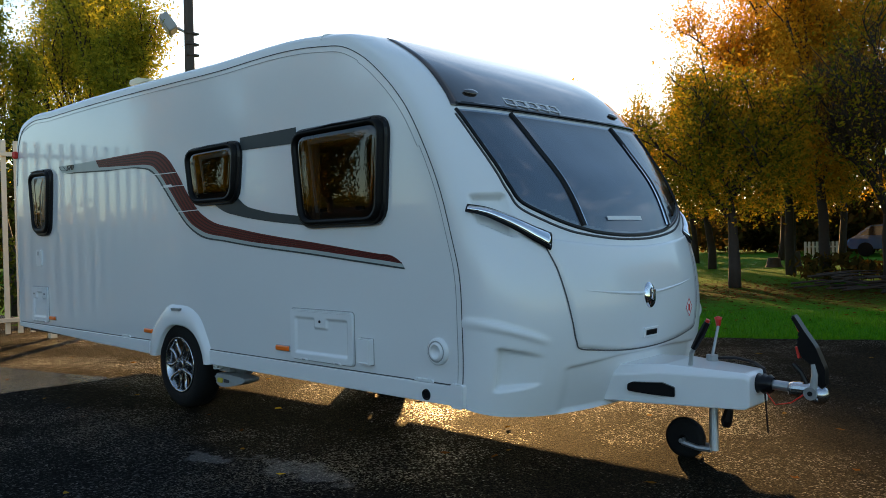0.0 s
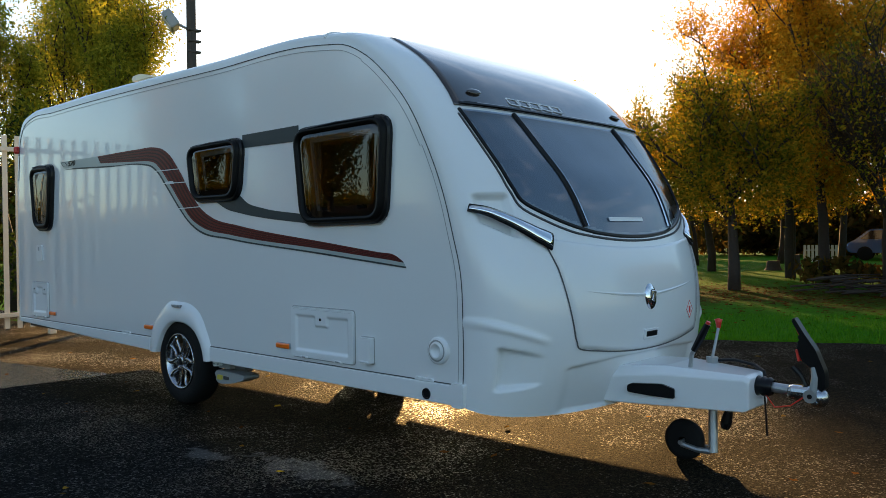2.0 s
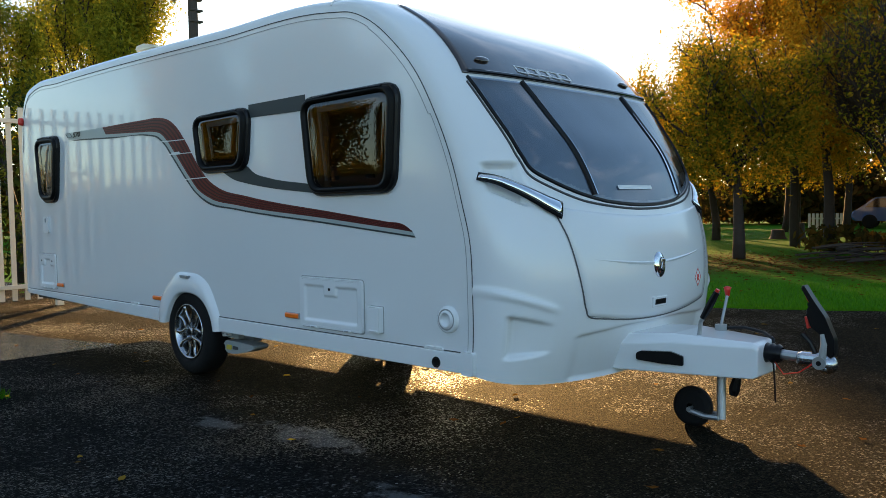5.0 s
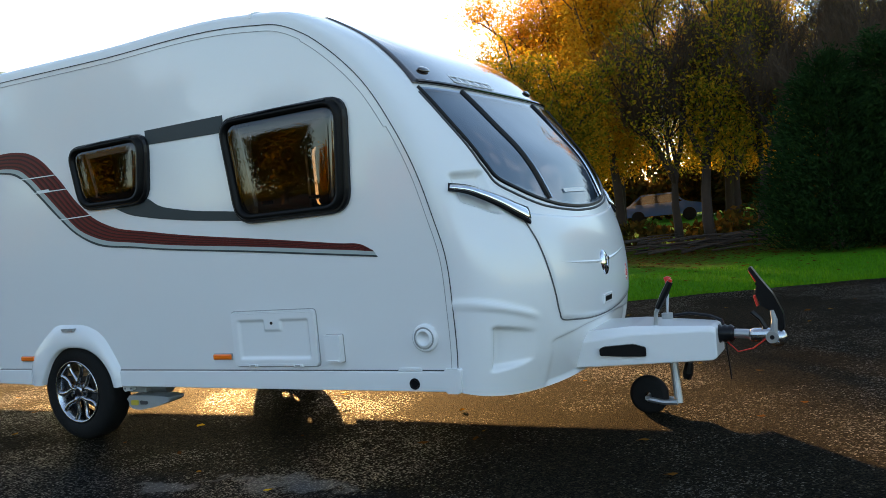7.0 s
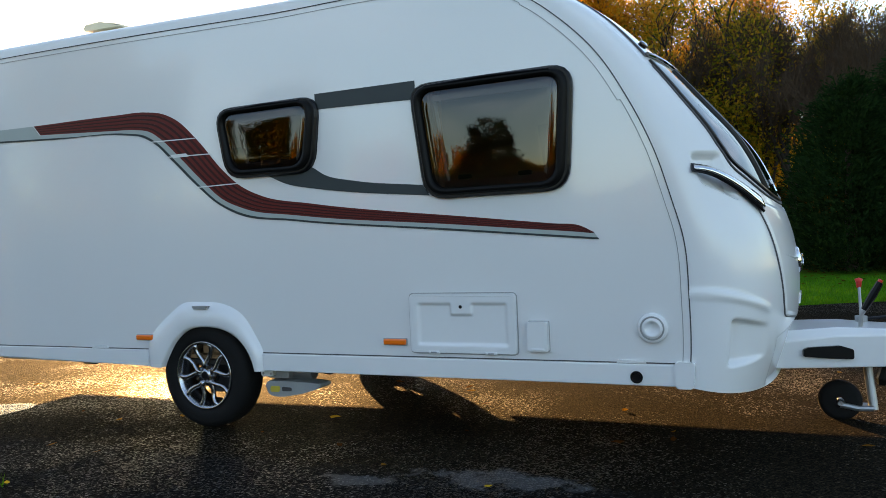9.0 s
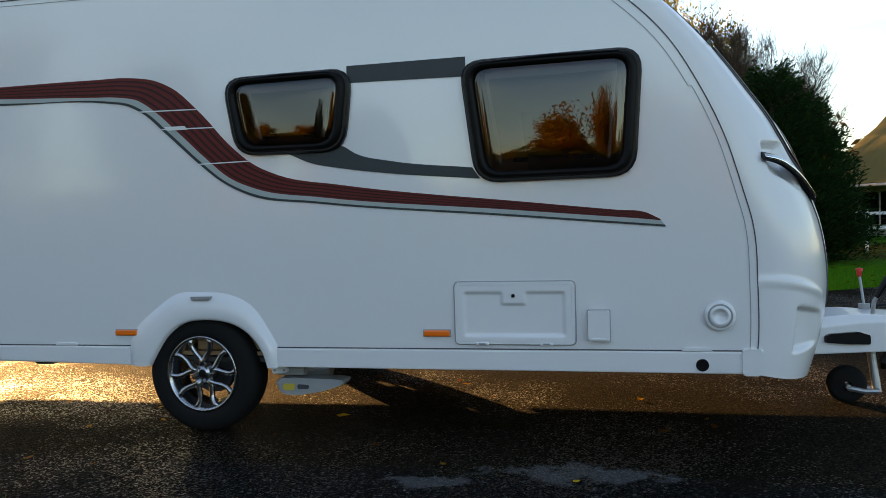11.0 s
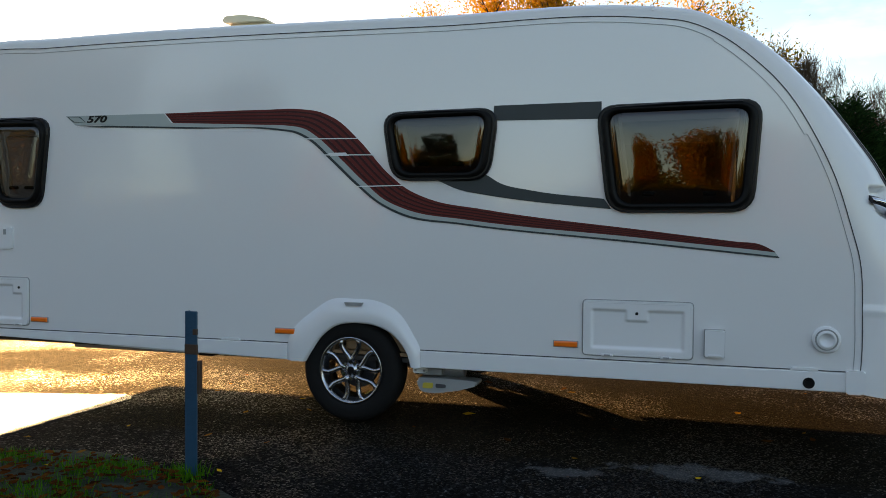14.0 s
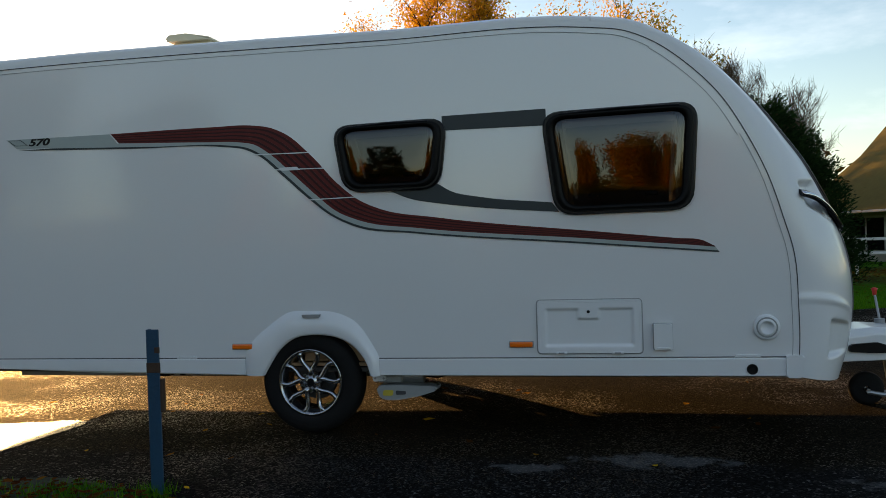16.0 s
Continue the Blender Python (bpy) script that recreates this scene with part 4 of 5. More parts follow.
part("kitchen_unit", box((1.1, 0.5, 0.85), (0.45, 0.33, 0.87), 0.01), OAK, caravan)
part("wardrobe", box((0.5, 0.8, 1.8), (-0.75, 0.5, 1.33), 0.01), OAK, caravan)
part("chest", box((0.45, 0.9, 0.75), (2.72, HALF, 0.8), 0.02), OAK, caravan)
for x in (1.52, 2.27):
    bm = bmesh.new()
    for k in range(5):
        tube((x - 0.05 + 0.025 * k, 0.085 + 0.012 * (k % 2), 1.3), (x - 0.05 + 0.025 * k, 0.085 + 0.012 * (k % 2), 1.9), 0.018, bm=bm, sides=8)
    part("curtain", bm, CURTAIN, caravan)


# ---- ground ----
def mixed_ground(name, make):
    m = bpy.data.materials.new(name)
    m.use_nodes = True
    nt = m.node_tree
    make(nt, nt.nodes["Principled BSDF"])
    return m


def noise_node(nt, co, scale, detail=5, rough=0.55):
    n = nt.nodes.new("ShaderNodeTexNoise")
    n.inputs["Scale"].default_value, n.inputs["Detail"].default_value, n.inputs["Roughness"].default_value = scale, detail, rough
    nt.links.new(co.outputs["Object"], n.inputs["Vector"])
    return n


def ramp_node(nt, src, stops):
    r = nt.nodes.new("ShaderNodeValToRGB")
    while len(r.color_ramp.elements) < len(stops):
        r.color_ramp.elements.new(0.5)
    for e, (p, c) in zip(r.color_ramp.elements, stops):
        e.position, e.color = p, (*c, 1) if isinstance(c, tuple) else (c, c, c, 1)
    nt.links.new(src, r.inputs[0])
    return r


def maths(nt, op, a, b):
    n = nt.nodes.new("ShaderNodeMath")
    n.operation = op
    for k, v in enumerate((a, b)):
        if isinstance(v, (int, float)):
            n.inputs[k].default_value = v
        else:
            nt.links.new(v, n.inputs[k])
    return n.outputs[0]


def make_tarmac(nt, p):
    co = nt.nodes.new("ShaderNodeTexCoord")
    stone = nt.nodes.new("ShaderNodeTexVoronoi")
    stone.inputs["Scale"].default_value = 120
    nt.links.new(co.outputs["Object"], stone.inputs["Vector"])
    stones = ramp_node(nt, stone.outputs["Color"], [(0.0, (0.004, 0.0037, 0.003)), (0.5, (0.013, 0.011, 0.0075)), (0.72, (0.034, 0.028, 0.018)), (0.9, (0.06, 0.05, 0.03)), (1.0, (0.11, 0.09, 0.058))])
    # the nearer strip is surfaced with coarse pale chippings
    place = nt.nodes.new("ShaderNodeSeparateXYZ")
    nt.links.new(co.outputs["Object"], place.inputs[0])
    near = ramp_node(nt, maths(nt, "ADD", maths(nt, "MULTIPLY", place.outputs[1], -1.0), maths(nt, "MULTIPLY", noise_node(nt, co, 2.2, 6, 0.65).outputs[0], 0.5)), [(0.66, 0.0), (0.8, 1.0)])
    grit = nt.nodes.new("ShaderNodeTexVoronoi")
    grit.inputs["Scale"].default_value = 80
    nt.links.new(co.outputs["Object"], grit.inputs["Vector"])
    chips = ramp_node(nt, grit.outputs["Color"], [(0.0, 0.005), (0.62, 0.013), (0.8, 0.035), (0.9, 0.11), (1.0, 0.28)])
    both = nt.nodes.new("ShaderNodeMix")
    both.data_type = "RGBA"
    nt.links.new(near.outputs[0], both.inputs[0])
    nt.links.new(stones.outputs[0], both.inputs[6])
    nt.links.new(chips.outputs[0], both.inputs[7])
    stain = ramp_node(nt, noise_node(nt, co, 0.9, 6).outputs[0], [(0.3, 0.55), (0.7, 1.1)])
    mul = nt.nodes.new("ShaderNodeMix")
    mul.data_type, mul.blend_type = "RGBA", "MULTIPLY"
    mul.inputs[0].default_value = 1
    nt.links.new(both.outputs[2], mul.inputs[6])
    nt.links.new(stain.outputs[0], mul.inputs[7])
    grain = noise_node(nt, co, 45, 4)
    # worn paler patches, with ragged edges
    warp = noise_node(nt, co, 5.5, 8, 0.72)
    seps = nt.nodes.new("ShaderNodeSeparateXYZ")
    nt.links.new(co.outputs["Object"], seps.inputs[0])
    worn = None
    for cx, cy, rx, ry in ((2.05, -0.42, 0.62, 0.22), (1.4, -0.62, 0.3, 0.13), (3.2, -0.75, 0.5, 0.16), (0.3, -2.1, 0.9, 0.25)):
        dx = maths(nt, "DIVIDE", maths(nt, "SUBTRACT", seps.outputs[0], cx), rx)
        dy = maths(nt, "DIVIDE", maths(nt, "SUBTRACT", seps.outputs[1], cy), ry)
        far = maths(nt, "SQRT", maths(nt, "ADD", maths(nt, "MULTIPLY", dx, dx), maths(nt, "MULTIPLY", dy, dy)), 0)
        one = maths(nt, "SUBTRACT", 1.95, maths(nt, "ADD", far, maths(nt, "MULTIPLY", warp.outputs[0], 2.6)))
        worn = one if worn is None else maths(nt, "MAXIMUM", worn, one)
    mask = ramp_node(nt, worn, [(0.0, 0.0), (0.25, 1.0)])
    pale = nt.nodes.new("ShaderNodeMix")
    pale.data_type = "RGBA"
    nt.links.new(maths(nt, "MULTIPLY", mask.outputs[0], 0.75), pale.inputs[0])
    nt.links.new(mul.outputs[2], pale.inputs[6])
    pale.inputs[7].default_value = (0.12, 0.125, 0.13, 1)
    nt.links.new(pale.outputs[2], p.inputs["Base Color"])
    glint = ramp_node(nt, maths(nt, "MULTIPLY", stone.outputs["Color"], noise_node(nt, co, 0.7, 5, 0.6).outputs[0]), [(0.38, 0.0), (0.46, 1.0)])
    rough = ramp_node(nt, glint.outputs[0], [(0.0, 0.75), (1.0, 0.34)])
    nt.links.new(rough.outputs[0], p.inputs["Roughness"])
    nt.links.new(ramp_node(nt, glint.outputs[0], [(0.0, 0.015), (1.0, 0.26)]).outputs[0], p.inputs["Specular IOR Level"])
    b = nt.nodes.new("ShaderNodeBump")
    b.inputs["Distance"].default_value = 0.02
    b.inputs["Strength"].default_value = 1.0
    nt.links.new(maths(nt, "ADD", stone.outputs["Distance"], maths(nt, "MULTIPLY", grain.outputs[0], 0.8)), b.inputs["Height"])
    nt.links.new(b.outputs[0], p.inputs["Normal"])


def make_lawn(nt, p):
    co = nt.nodes.new("ShaderNodeTexCoord")
    fine = ramp_node(nt, noise_node(nt, co, 22, 6, 0.7).outputs[0], [(0.3, (0.022, 0.075, 0.003)), (0.55, (0.048, 0.19, 0.006)), (0.75, (0.09, 0.28, 0.009))])
    place = nt.nodes.new("ShaderNodeSeparateXYZ")
    nt.links.new(co.outputs["Object"], place.inputs[0])
    # how far into the park, measured from the tarmac's edge: the leaves lie in a belt under the first trees
    deep = maths(nt, "SUBTRACT", place.outputs[1], maths(nt, "ADD", maths(nt, "MULTIPLY", place.outputs[0], 0.485), 5.35))
    belt = maths(nt, "ADD", maths(nt, "MULTIPLY", maths(nt, "ABSOLUTE", maths(nt, "SUBTRACT", deep, 8.6), 0), -0.2), maths(nt, "MULTIPLY", noise_node(nt, co, 0.5, 5, 0.65).outputs[0], 1.8))
    leaves = ramp_node(nt, belt, [(0.02, 0.06), (0.55, 1.0)])
    speck = ramp_node(nt, noise_node(nt, co, 9, 4, 0.75).outputs[0], [(0.36, 0.0), (0.52, 1.0)])
    mx = nt.nodes.new("ShaderNodeMix")
    mx.data_type = "RGBA"
    nt.links.new(maths(nt, "MULTIPLY", maths(nt, "MULTIPLY", leaves.outputs[0], speck.outputs[0]), 0.9), mx.inputs[0])
    nt.links.new(fine.outputs[0], mx.inputs[6])
    # leaf brown, darkened further to stand in for tree shade on the belt
    mx.inputs[7].default_value = (0.05, 0.022, 0.007, 1)
    nt.links.new(mx.outputs[2], p.inputs["Base Color"])
    p.inputs["Roughness"].default_value = 0.9
    p.inputs["Specular IOR Level"].default_value = 0.04
    b = nt.nodes.new("ShaderNodeBump")
    b.inputs["Strength"].default_value, b.inputs["Distance"].default_value = 0.8, 0.05
    nt.links.new(noise_node(nt, co, 30, 5, 0.7).outputs[0], b.inputs["Height"])
    nt.links.new(b.outputs[0], p.inputs["Normal"])


TARMAC, LAWN = mixed_ground("wet_tarmac", make_tarmac), mixed_ground("autumn_lawn", make_lawn)
WATER = shader("standing_water", (0.015, 0.014, 0.013), 0.2, vary=0.2, scale=2, bump=0.55, bump_scale=110, spec=0.25)
bm = bmesh.new()
bmesh.ops.create_grid(bm, x_segments=60, y_segments=60, size=900)
tagged(part("ground", bm, LAWN), "green lawn strewn with fallen leaves", "ground", kind="structure").location = (0, 0, -0.03)
rng = random.Random(4)
edge = [(-60, -60), (60, -60), (60, 26), (30, 19.5)]
for k in range(80):
    x = 20 - 0.32 * k
    edge.append((x, 5.35 + 0.485 * x + rng.uniform(-0.06, 0.06)))
edge += [(-7.0, 2.3), (-12, 2.0), (-60, 2.0)]
bm = bmesh.new()
f = bm.faces.new([bm.verts.new((x, y, 0)) for x, y in edge])
bmesh.ops.extrude_face_region(bm, geom=[f])
bmesh.ops.translate(bm, vec=(0, 0, -0.04), verts=list(f.verts))
bmesh.ops.triangulate(bm, faces=[q for q in bm.faces if len(q.verts) > 4])
bmesh.ops.recalc_face_normals(bm, faces=bm.faces)
tagged(part("road", bm, TARMAC), "wet dark tarmac yard with damp patches", "tarmac", kind="structure")


# ---- trees ----
def branch_tree(name, label, at, height, spread, leaves, material, seed, trunk=0.16, clear=1.6, size=0.09, lean=0.0, category="tree", levels=4, droop=0.0, fill=1.0, twigs=0, group="", low=0.0):
    rnd = random.Random(seed)
    t = thing(name, label, category, group, at)
    bm = bmesh.new()
    tips = []

    def grow(p, d, length, r, level):
        pts, rs, n = [p], [r], 4
        for k in range(n):
            d = (d + Vector((rnd.uniform(-0.2, 0.2), rnd.uniform(-0.2, 0.2), rnd.uniform(-0.06, 0.16) - droop))).normalized()
            p = p + d * length / n
            pts.append(p)
            rs.append(r * (1 - 0.45 * (k + 1) / n))
            if level >= 1 and (level > 1 or k > 1):
                tips.append((p, d, level))
        pipe(pts, rs, 7 if level < 2 else 4, bm)
        if level >= levels:
            return
        for k in range(4 if level == 0 else 3 + (rnd.random() < 0.4)):
            a, lift = rnd.uniform(0, math.tau), rnd.uniform(0.35, 0.9)
            side = Vector((math.cos(a), math.sin(a), 0))
            nd = (d * lift + side * spread * rnd.uniform(0.6, 1.0) + Vector((0, 0, 0.25))).normalized()
            grow(pts[rnd.choice((2, 3, 4)) if level else rnd.choice((3, 4, 4))], nd, length * rnd.uniform(0.55, 0.8), r * 0.5, level + 1)
        if level < 2:
            grow(pts[-1], d, length * 0.75, r * 0.55, level + 1)

    grow(Vector((0, 0, -0.05)), Vector((lean, 0, 1)).normalized(), clear + height * 0.1, trunk, 0)
    top = max(q[0].z for q in tips)
    s = height / top
    bmesh.ops.scale(bm, vec=(1, 1, s), verts=bm.verts)
    part("trunk", bm, BARK, t, "", True)
    if leaves:
        pos = np.array([(q[0].x, q[0].y, q[0].z * s) for q in tips])
        r = np.random.default_rng(seed)
        base = pos[r.integers(0, len(pos), leaves)] + r.normal(0, 0.17 * fill * height / 6, (leaves, 3))
        hang = r.uniform(size=leaves) < low
        base[hang, 2] = np.maximum(base[hang, 2] * r.uniform(0.42, 0.85, hang.sum()), 1.55 + 0.45 * np.sin(base[hang, 0] * 2.7 + seed) + 0.35 * np.sin(base[hang, 1] * 4.3) + r.uniform(0, 1, hang.sum()) ** 2 * 1.6)
        base = base[base[:, 2] > clear * 0.55]
        part_leaves("crown", base, size, material, t, r)
    if twigs:
        r = np.random.default_rng(seed)
        pos = np.array([(q[0].x, q[0].y, q[0].z * s) for q in tips])
        way = np.array([tuple((q[1] + Vector((0, 0, 0.35))).normalized()) for q in tips])
        pick = r.integers(0, len(pos), twigs)
        part_leaves("twig_spray", pos[pick] + way[pick] * r.uniform(0, 0.3, (twigs, 1)) + r.normal(0, 0.07, (twigs, 3)), 0.2, TWIG, t, r, "fine bare twig spray", 0.022, way[pick])
    return t


def part_leaves(name, centres, size, material, parent, r, label="", slim=0.45, along=None):
    n = len(centres)
    a = r.normal(size=(n, 3)) if along is None else along + 0.38 * r.normal(size=(n, 3))
    a /= np.linalg.norm(a, axis=1, keepdims=True)
    b = np.cross(a, r.normal(size=(n, 3)))
    b /= np.linalg.norm(b, axis=1, keepdims=True)
    ln = size * r.uniform(0.6, 1.3, (n, 1))
    quads = np.stack([centres - a * ln, centres - b * ln * slim, centres + a * ln, centres + b * ln * slim], 1).reshape(-1, 3)
    me = bpy.data.meshes.new(name)
    me.from_pydata(quads.tolist(), [], np.arange(n * 4).reshape(-1, 4).tolist())
    me.materials.append(material)
    ob = new(name, me)
    ob.parent = parent
    return tagged(ob, label)


TWIG = leaf_shader("twig_bark", [(0.05, 0.035, 0.025), (0.09, 0.065, 0.045)], 0.0)
GOLD = leaf_shader("golden_leaves", [(0.36, 0.17, 0.015), (0.60, 0.29, 0.02), (0.82, 0.42, 0.025), (0.48, 0.32, 0.025), (0.92, 0.52, 0.04)], 0.8)
OLIVE = leaf_shader("olive_leaves", [(0.09, 0.11, 0.012), (0.20, 0.19, 0.015), (0.36, 0.25, 0.02), (0.55, 0.30, 0.02)], 0.65)
YELLOWGREEN = leaf_shader("yellow_green_leaves", [(0.16, 0.19, 0.02), (0.32, 0.31, 0.03), (0.52, 0.44, 0.04), (0.24, 0.26, 0.03)], 0.6)
DARKGREEN = leaf_shader("conifer_needles", [(0.008, 0.022, 0.008), (0.015, 0.036, 0.012), (0.022, 0.05, 0.014)], 0.2)
# hidden tree at (-10.8, 19.8) is added to shade tarmac by the nose
PARK = [(-2.24, 14.65, 5.3, OLIVE), (-1.4, 17.92, 8.6, GOLD), (-6.7, 23.0, 7.0, OLIVE), (-3.1, 20.3, 9.3, GOLD), (1.2, 16.2, 7.0, OLIVE), (0.6, 22.5, 9.0, GOLD), (-9.5, 27.5, 7.0, GOLD), (-8.3, 19.3, 5.0, OLIVE), (-13, 30, 6.5, OLIVE), (-4.5, 29, 10, GOLD), (2.5, 28, 10, OLIVE), (-6.0, 16.6, 4.6, GOLD), (-10.8, 19.8, 6.3, GOLD), (-7.5, 31, 7.5, OLIVE), (-2.0, 33, 9, OLIVE), (1.5, 35, 9, GOLD), (-5.2, 26, 6.5, OLIVE)]
for k, (x, y, h, m) in enumerate(PARK):
    branch_tree("tree", "tall park tree with thinning golden autumn leaves" if m == GOLD else "park tree with olive and bronze autumn leaves", (x, y, 0), h, 0.85, int((0.5 if x < -8 else 0.4 if x > 0.5 and y < 20 else 1) * (42000 if y < 24 else 17000) * (h / 7) ** 2), m, 10 + k, trunk=0.15, clear=1.2, size=0.05 if y < 24 else 0.07, droop=0.05, fill=1.0, group="park trees", low=0.4)
for k, (x, y, h) in enumerate([(-9.3, 3.5, 6.4), (-12.2, 4.9, 8.0), (-13.5, 2.6, 7.4), (-16.5, 5.6, 8.8), (-10.2, 2.35, 6.4)]):
    branch_tree("tree", "yellow-green autumn tree behind the fence", (x, y, 0), h, 0.9, 27000, YELLOWGREEN, 40 + k, trunk=0.1, clear=0.5, size=0.04, fill=0.8)


def conifer(at, h, w, seed, n=9000):
    t = thing("conifer", "dense dark green conifer", "conifer", "", at)
    part("trunk", tube((0, 0, -0.05), (0, 0, h * 0.9), 0.12, 0.02), BARK, t)
    r = np.random.default_rng(seed)
    # boughs of uneven length, each a plume of short sprays that lift at the tip
    boughs = 260
    bz, ba = h * (1 - r.uniform(0, 1, boughs) ** 0.62) * 0.97, r.uniform(0, math.tau, boughs)
    bl = w * (1 - bz / h) ** 0.62 * r.uniform(0.68, 1.18, boughs) + 0.12
    pick, f = r.integers(0, boughs, n), np.sqrt(r.uniform(0.03, 1, n))
    rad, puff = bl[pick] * f, (0.05 + 0.10 * (1 - f) + 0.05 * bl[pick])[:, None]
    core = np.stack([rad * np.cos(ba[pick]), rad * np.sin(ba[pick]), bz[pick] + 0.30 * rad * f], 1) + r.normal(size=(n, 3)) * puff
    core[:, 2] = core[:, 2].clip(0.03)
    way = np.stack([np.cos(ba[pick]), np.sin(ba[pick]), np.full(n, 0.55)], 1)
    part_leaves("crown", core, 0.055, DARKGREEN, t, r, "", 0.28, way)
    return t


for k, (x, y, h, w) in enumerate([(3.95, 13.2, 3.6, 1.35), (5.0, 13.6, 4.0, 1.45), (5.75, 13.9, 3.3, 1.1)]):
    conifer((x, y, 0), h, w, 70 + k, 34000)
for k, (x, y, h) in enumerate([(4.4, 17.5, 5.8), (5.6, 19.0, 5.9), (4.9, 21.5, 6.6), (6.4, 20.5, 5.6), (0.3, 16.9, 5.6), (2.2, 17.0, 6.0), (3.0, 16.4, 5.4), (1.5, 18.6, 6.4)]):
    branch_tree("bare_tree", "leafless tree with fine bare twigs", (x, y, 0), h, 0.8, 0, GOLD, 90 + k, trunk=0.12, clear=1.0, levels=4, twigs=13000)


# ---- woods that close the distance ----
def woods(name, label, places, material, seed, size=0.3, per=900):
    r = np.random.default_rng(seed)
    pts = []
    for x, y, h, w in places:
        n = int(per * h * w / 20)
        k = r.normal(size=(n, 3))
        k /= np.linalg.norm(k, axis=1, keepdims=True)
        k *= r.uniform(0.55, 1.0, (n, 1))
        lumps = np.sin(k * 7 + x).sum(1, keepdims=True) * 0.07
        pts.append(np.array((x, y, h * 0.5)) + k * (1 + lumps) * np.array((w, w, h * 0.52)))
    pts = np.concatenate(pts)
    pts = pts[pts[:, 2] > 0]
    ob = part_leaves(name, pts, size, material, None, r, label)
    return tagged(ob, label, "trees", kind="stuff")


rng = random.Random(8)
BRONZE = leaf_shader("bronze_leaves", [(0.03, 0.03, 0.01), (0.07, 0.05, 0.012), (0.13, 0.07, 0.015), (0.05, 0.06, 0.012)])
far = []
for k in range(34):
    a = radians(62 + 3.4 * k)
    d = rng.uniform(40, 52)
    far.append((4 + d * math.cos(a), -3 + d * math.sin(a), rng.uniform(4.6, 6.2) * (0.75 if a < radians(82) else 0.45 if radians(99) < a < radians(152) else 1.0), rng.uniform(2.5, 3.6)))
far += [(-14 + 1.3 * k, 41 + 1.5 * math.sin(k), rng.uniform(2.6, 4.2), 1.8) for k in range(14)]
woods("far_woods", "dark autumn woods beyond the park", far, BRONZE, 5, 0.26, 2600)
low = []
for k in range(95):
    a = radians(186 + 1.65 * k)
    d = rng.uniform(36, 46)
    low.append((d * math.cos(a), -2 + d * math.sin(a), rng.uniform(2.2, 4.2), rng.uniform(2.2, 3.2)))
woods("far_hedge", "low distant hedge and bushes across the yard", low, OLIVE, 6, 0.3, 900)
hedge = [(-8.2 - 0.5 * (k % 3), -0.5 + 0.75 * k, rng.uniform(3.0, 3.8), 0.9) for k in range(5)]
woods("hedge", "dark green hedge behind the steel fence", hedge, leaf_shader("hedge_leaves", [(0.015, 0.03, 0.008), (0.03, 0.05, 0.012), (0.05, 0.07, 0.015)]), 9, 0.07, 6500)
under = [(rng.uniform(-1.5, 3.0), rng.uniform(16.6, 18.5), rng.uniform(0.45, 0.8), rng.uniform(0.6, 1.0)) for k in range(10)] + [(rng.uniform(3.4, 9), rng.uniform(22, 30), rng.uniform(1.6, 3.0), rng.uniform(1.2, 2.0)) for k in range(14)]
woods("undergrowth", "dark undergrowth between the park trees", under, BRONZE, 12, 0.12, 4000)
conifer((-4.2, -16, 0), 4.0, 1.5, 77, 36000)
for k, (x, y, h) in enumerate([(0.3, -22, 4.6), (2.4, -22.5, 4.9), (4.6, -23, 4.5), (-8, -24, 4.2), (-13, -25, 4.6), (-8.2, -12.5, 4.8), (-10.8, -10.2, 6.2), (-13.5, -11.5, 7.2), (-15.2, -8.2, 6.8)]):
    branch_tree("tree", "golden autumn tree across the yard", (x, y, 0), h, 0.9, 9000, GOLD if k < 5 else OLIVE, 120 + k, trunk=0.12, clear=0.8, size=0.09, fill=1.4, low=0.3)

# ---- steel palisade fence beside the caravan's rear ----
CREAMSTEEL = shader("cream_painted_steel", (0.58, 0.54, 0.44), 0.5, vary=0.2, scale=10, bump=0.1)
fence = thing("palisade_fence", "tall cream-painted steel palisade fence", "fence", "", (-5.75, 0, 0))
pale = bmesh.new()
box((0.022, 0.06, 2.5), (0, 0, 1.35), bm=pale)
part("pale", pale, CREAMSTEEL, fence)
first = fence.children[0]
first.location = (0, -3.0, 0)
for k in range(1, 28):
    o = new("pale", first.data)
    o.parent = fence
    o.location = (0, -3.0 + 0.155 * k, 0)
for z in (0.28, 2.42):
    part("rail", box((0.045, 4.4, 0.055), (0.035, -0.9, z), 0.006), CREAMSTEEL, fence)
for y in (-3.05, 1.25):
    part("post", box((0.09, 0.09, 2.75), (0.07, y, 1.36), 0.01), CREAMSTEEL, fence)

# ---- pole with a floodlight ----
OLDWOOD = shader("weathered_pole_wood", (0.06, 0.05, 0.042), 0.85, vary=0.35, scale=12, bump=0.4)
pole = thing("utility_pole", "dark wooden pole with a floodlight near its top", "pole", "", (-8.3, 4.85, 0))
part("shaft", tube((0, 0, -0.05), (0, 0, 7.2), 0.10, 0.082, 16), OLDWOOD, pole)
flood = part("floodlight", box((0.44, 0.18, 0.34), (0, 0, 0), 0.03), GREYPAINT, pole, "grey metal floodlight")
flood.matrix_basis = pose(-0.24, -0.28, 5.30, 35, 0, -30)
part("lamp_glass", box((0.37, 0.01, 0.27), (0, -0.093, 0), 0.004), WHITEMARK, flood)
part("arm", tube((-0.17, -0.18, 5.24), (0, 0, 5.12), 0.025), GALV, pole)
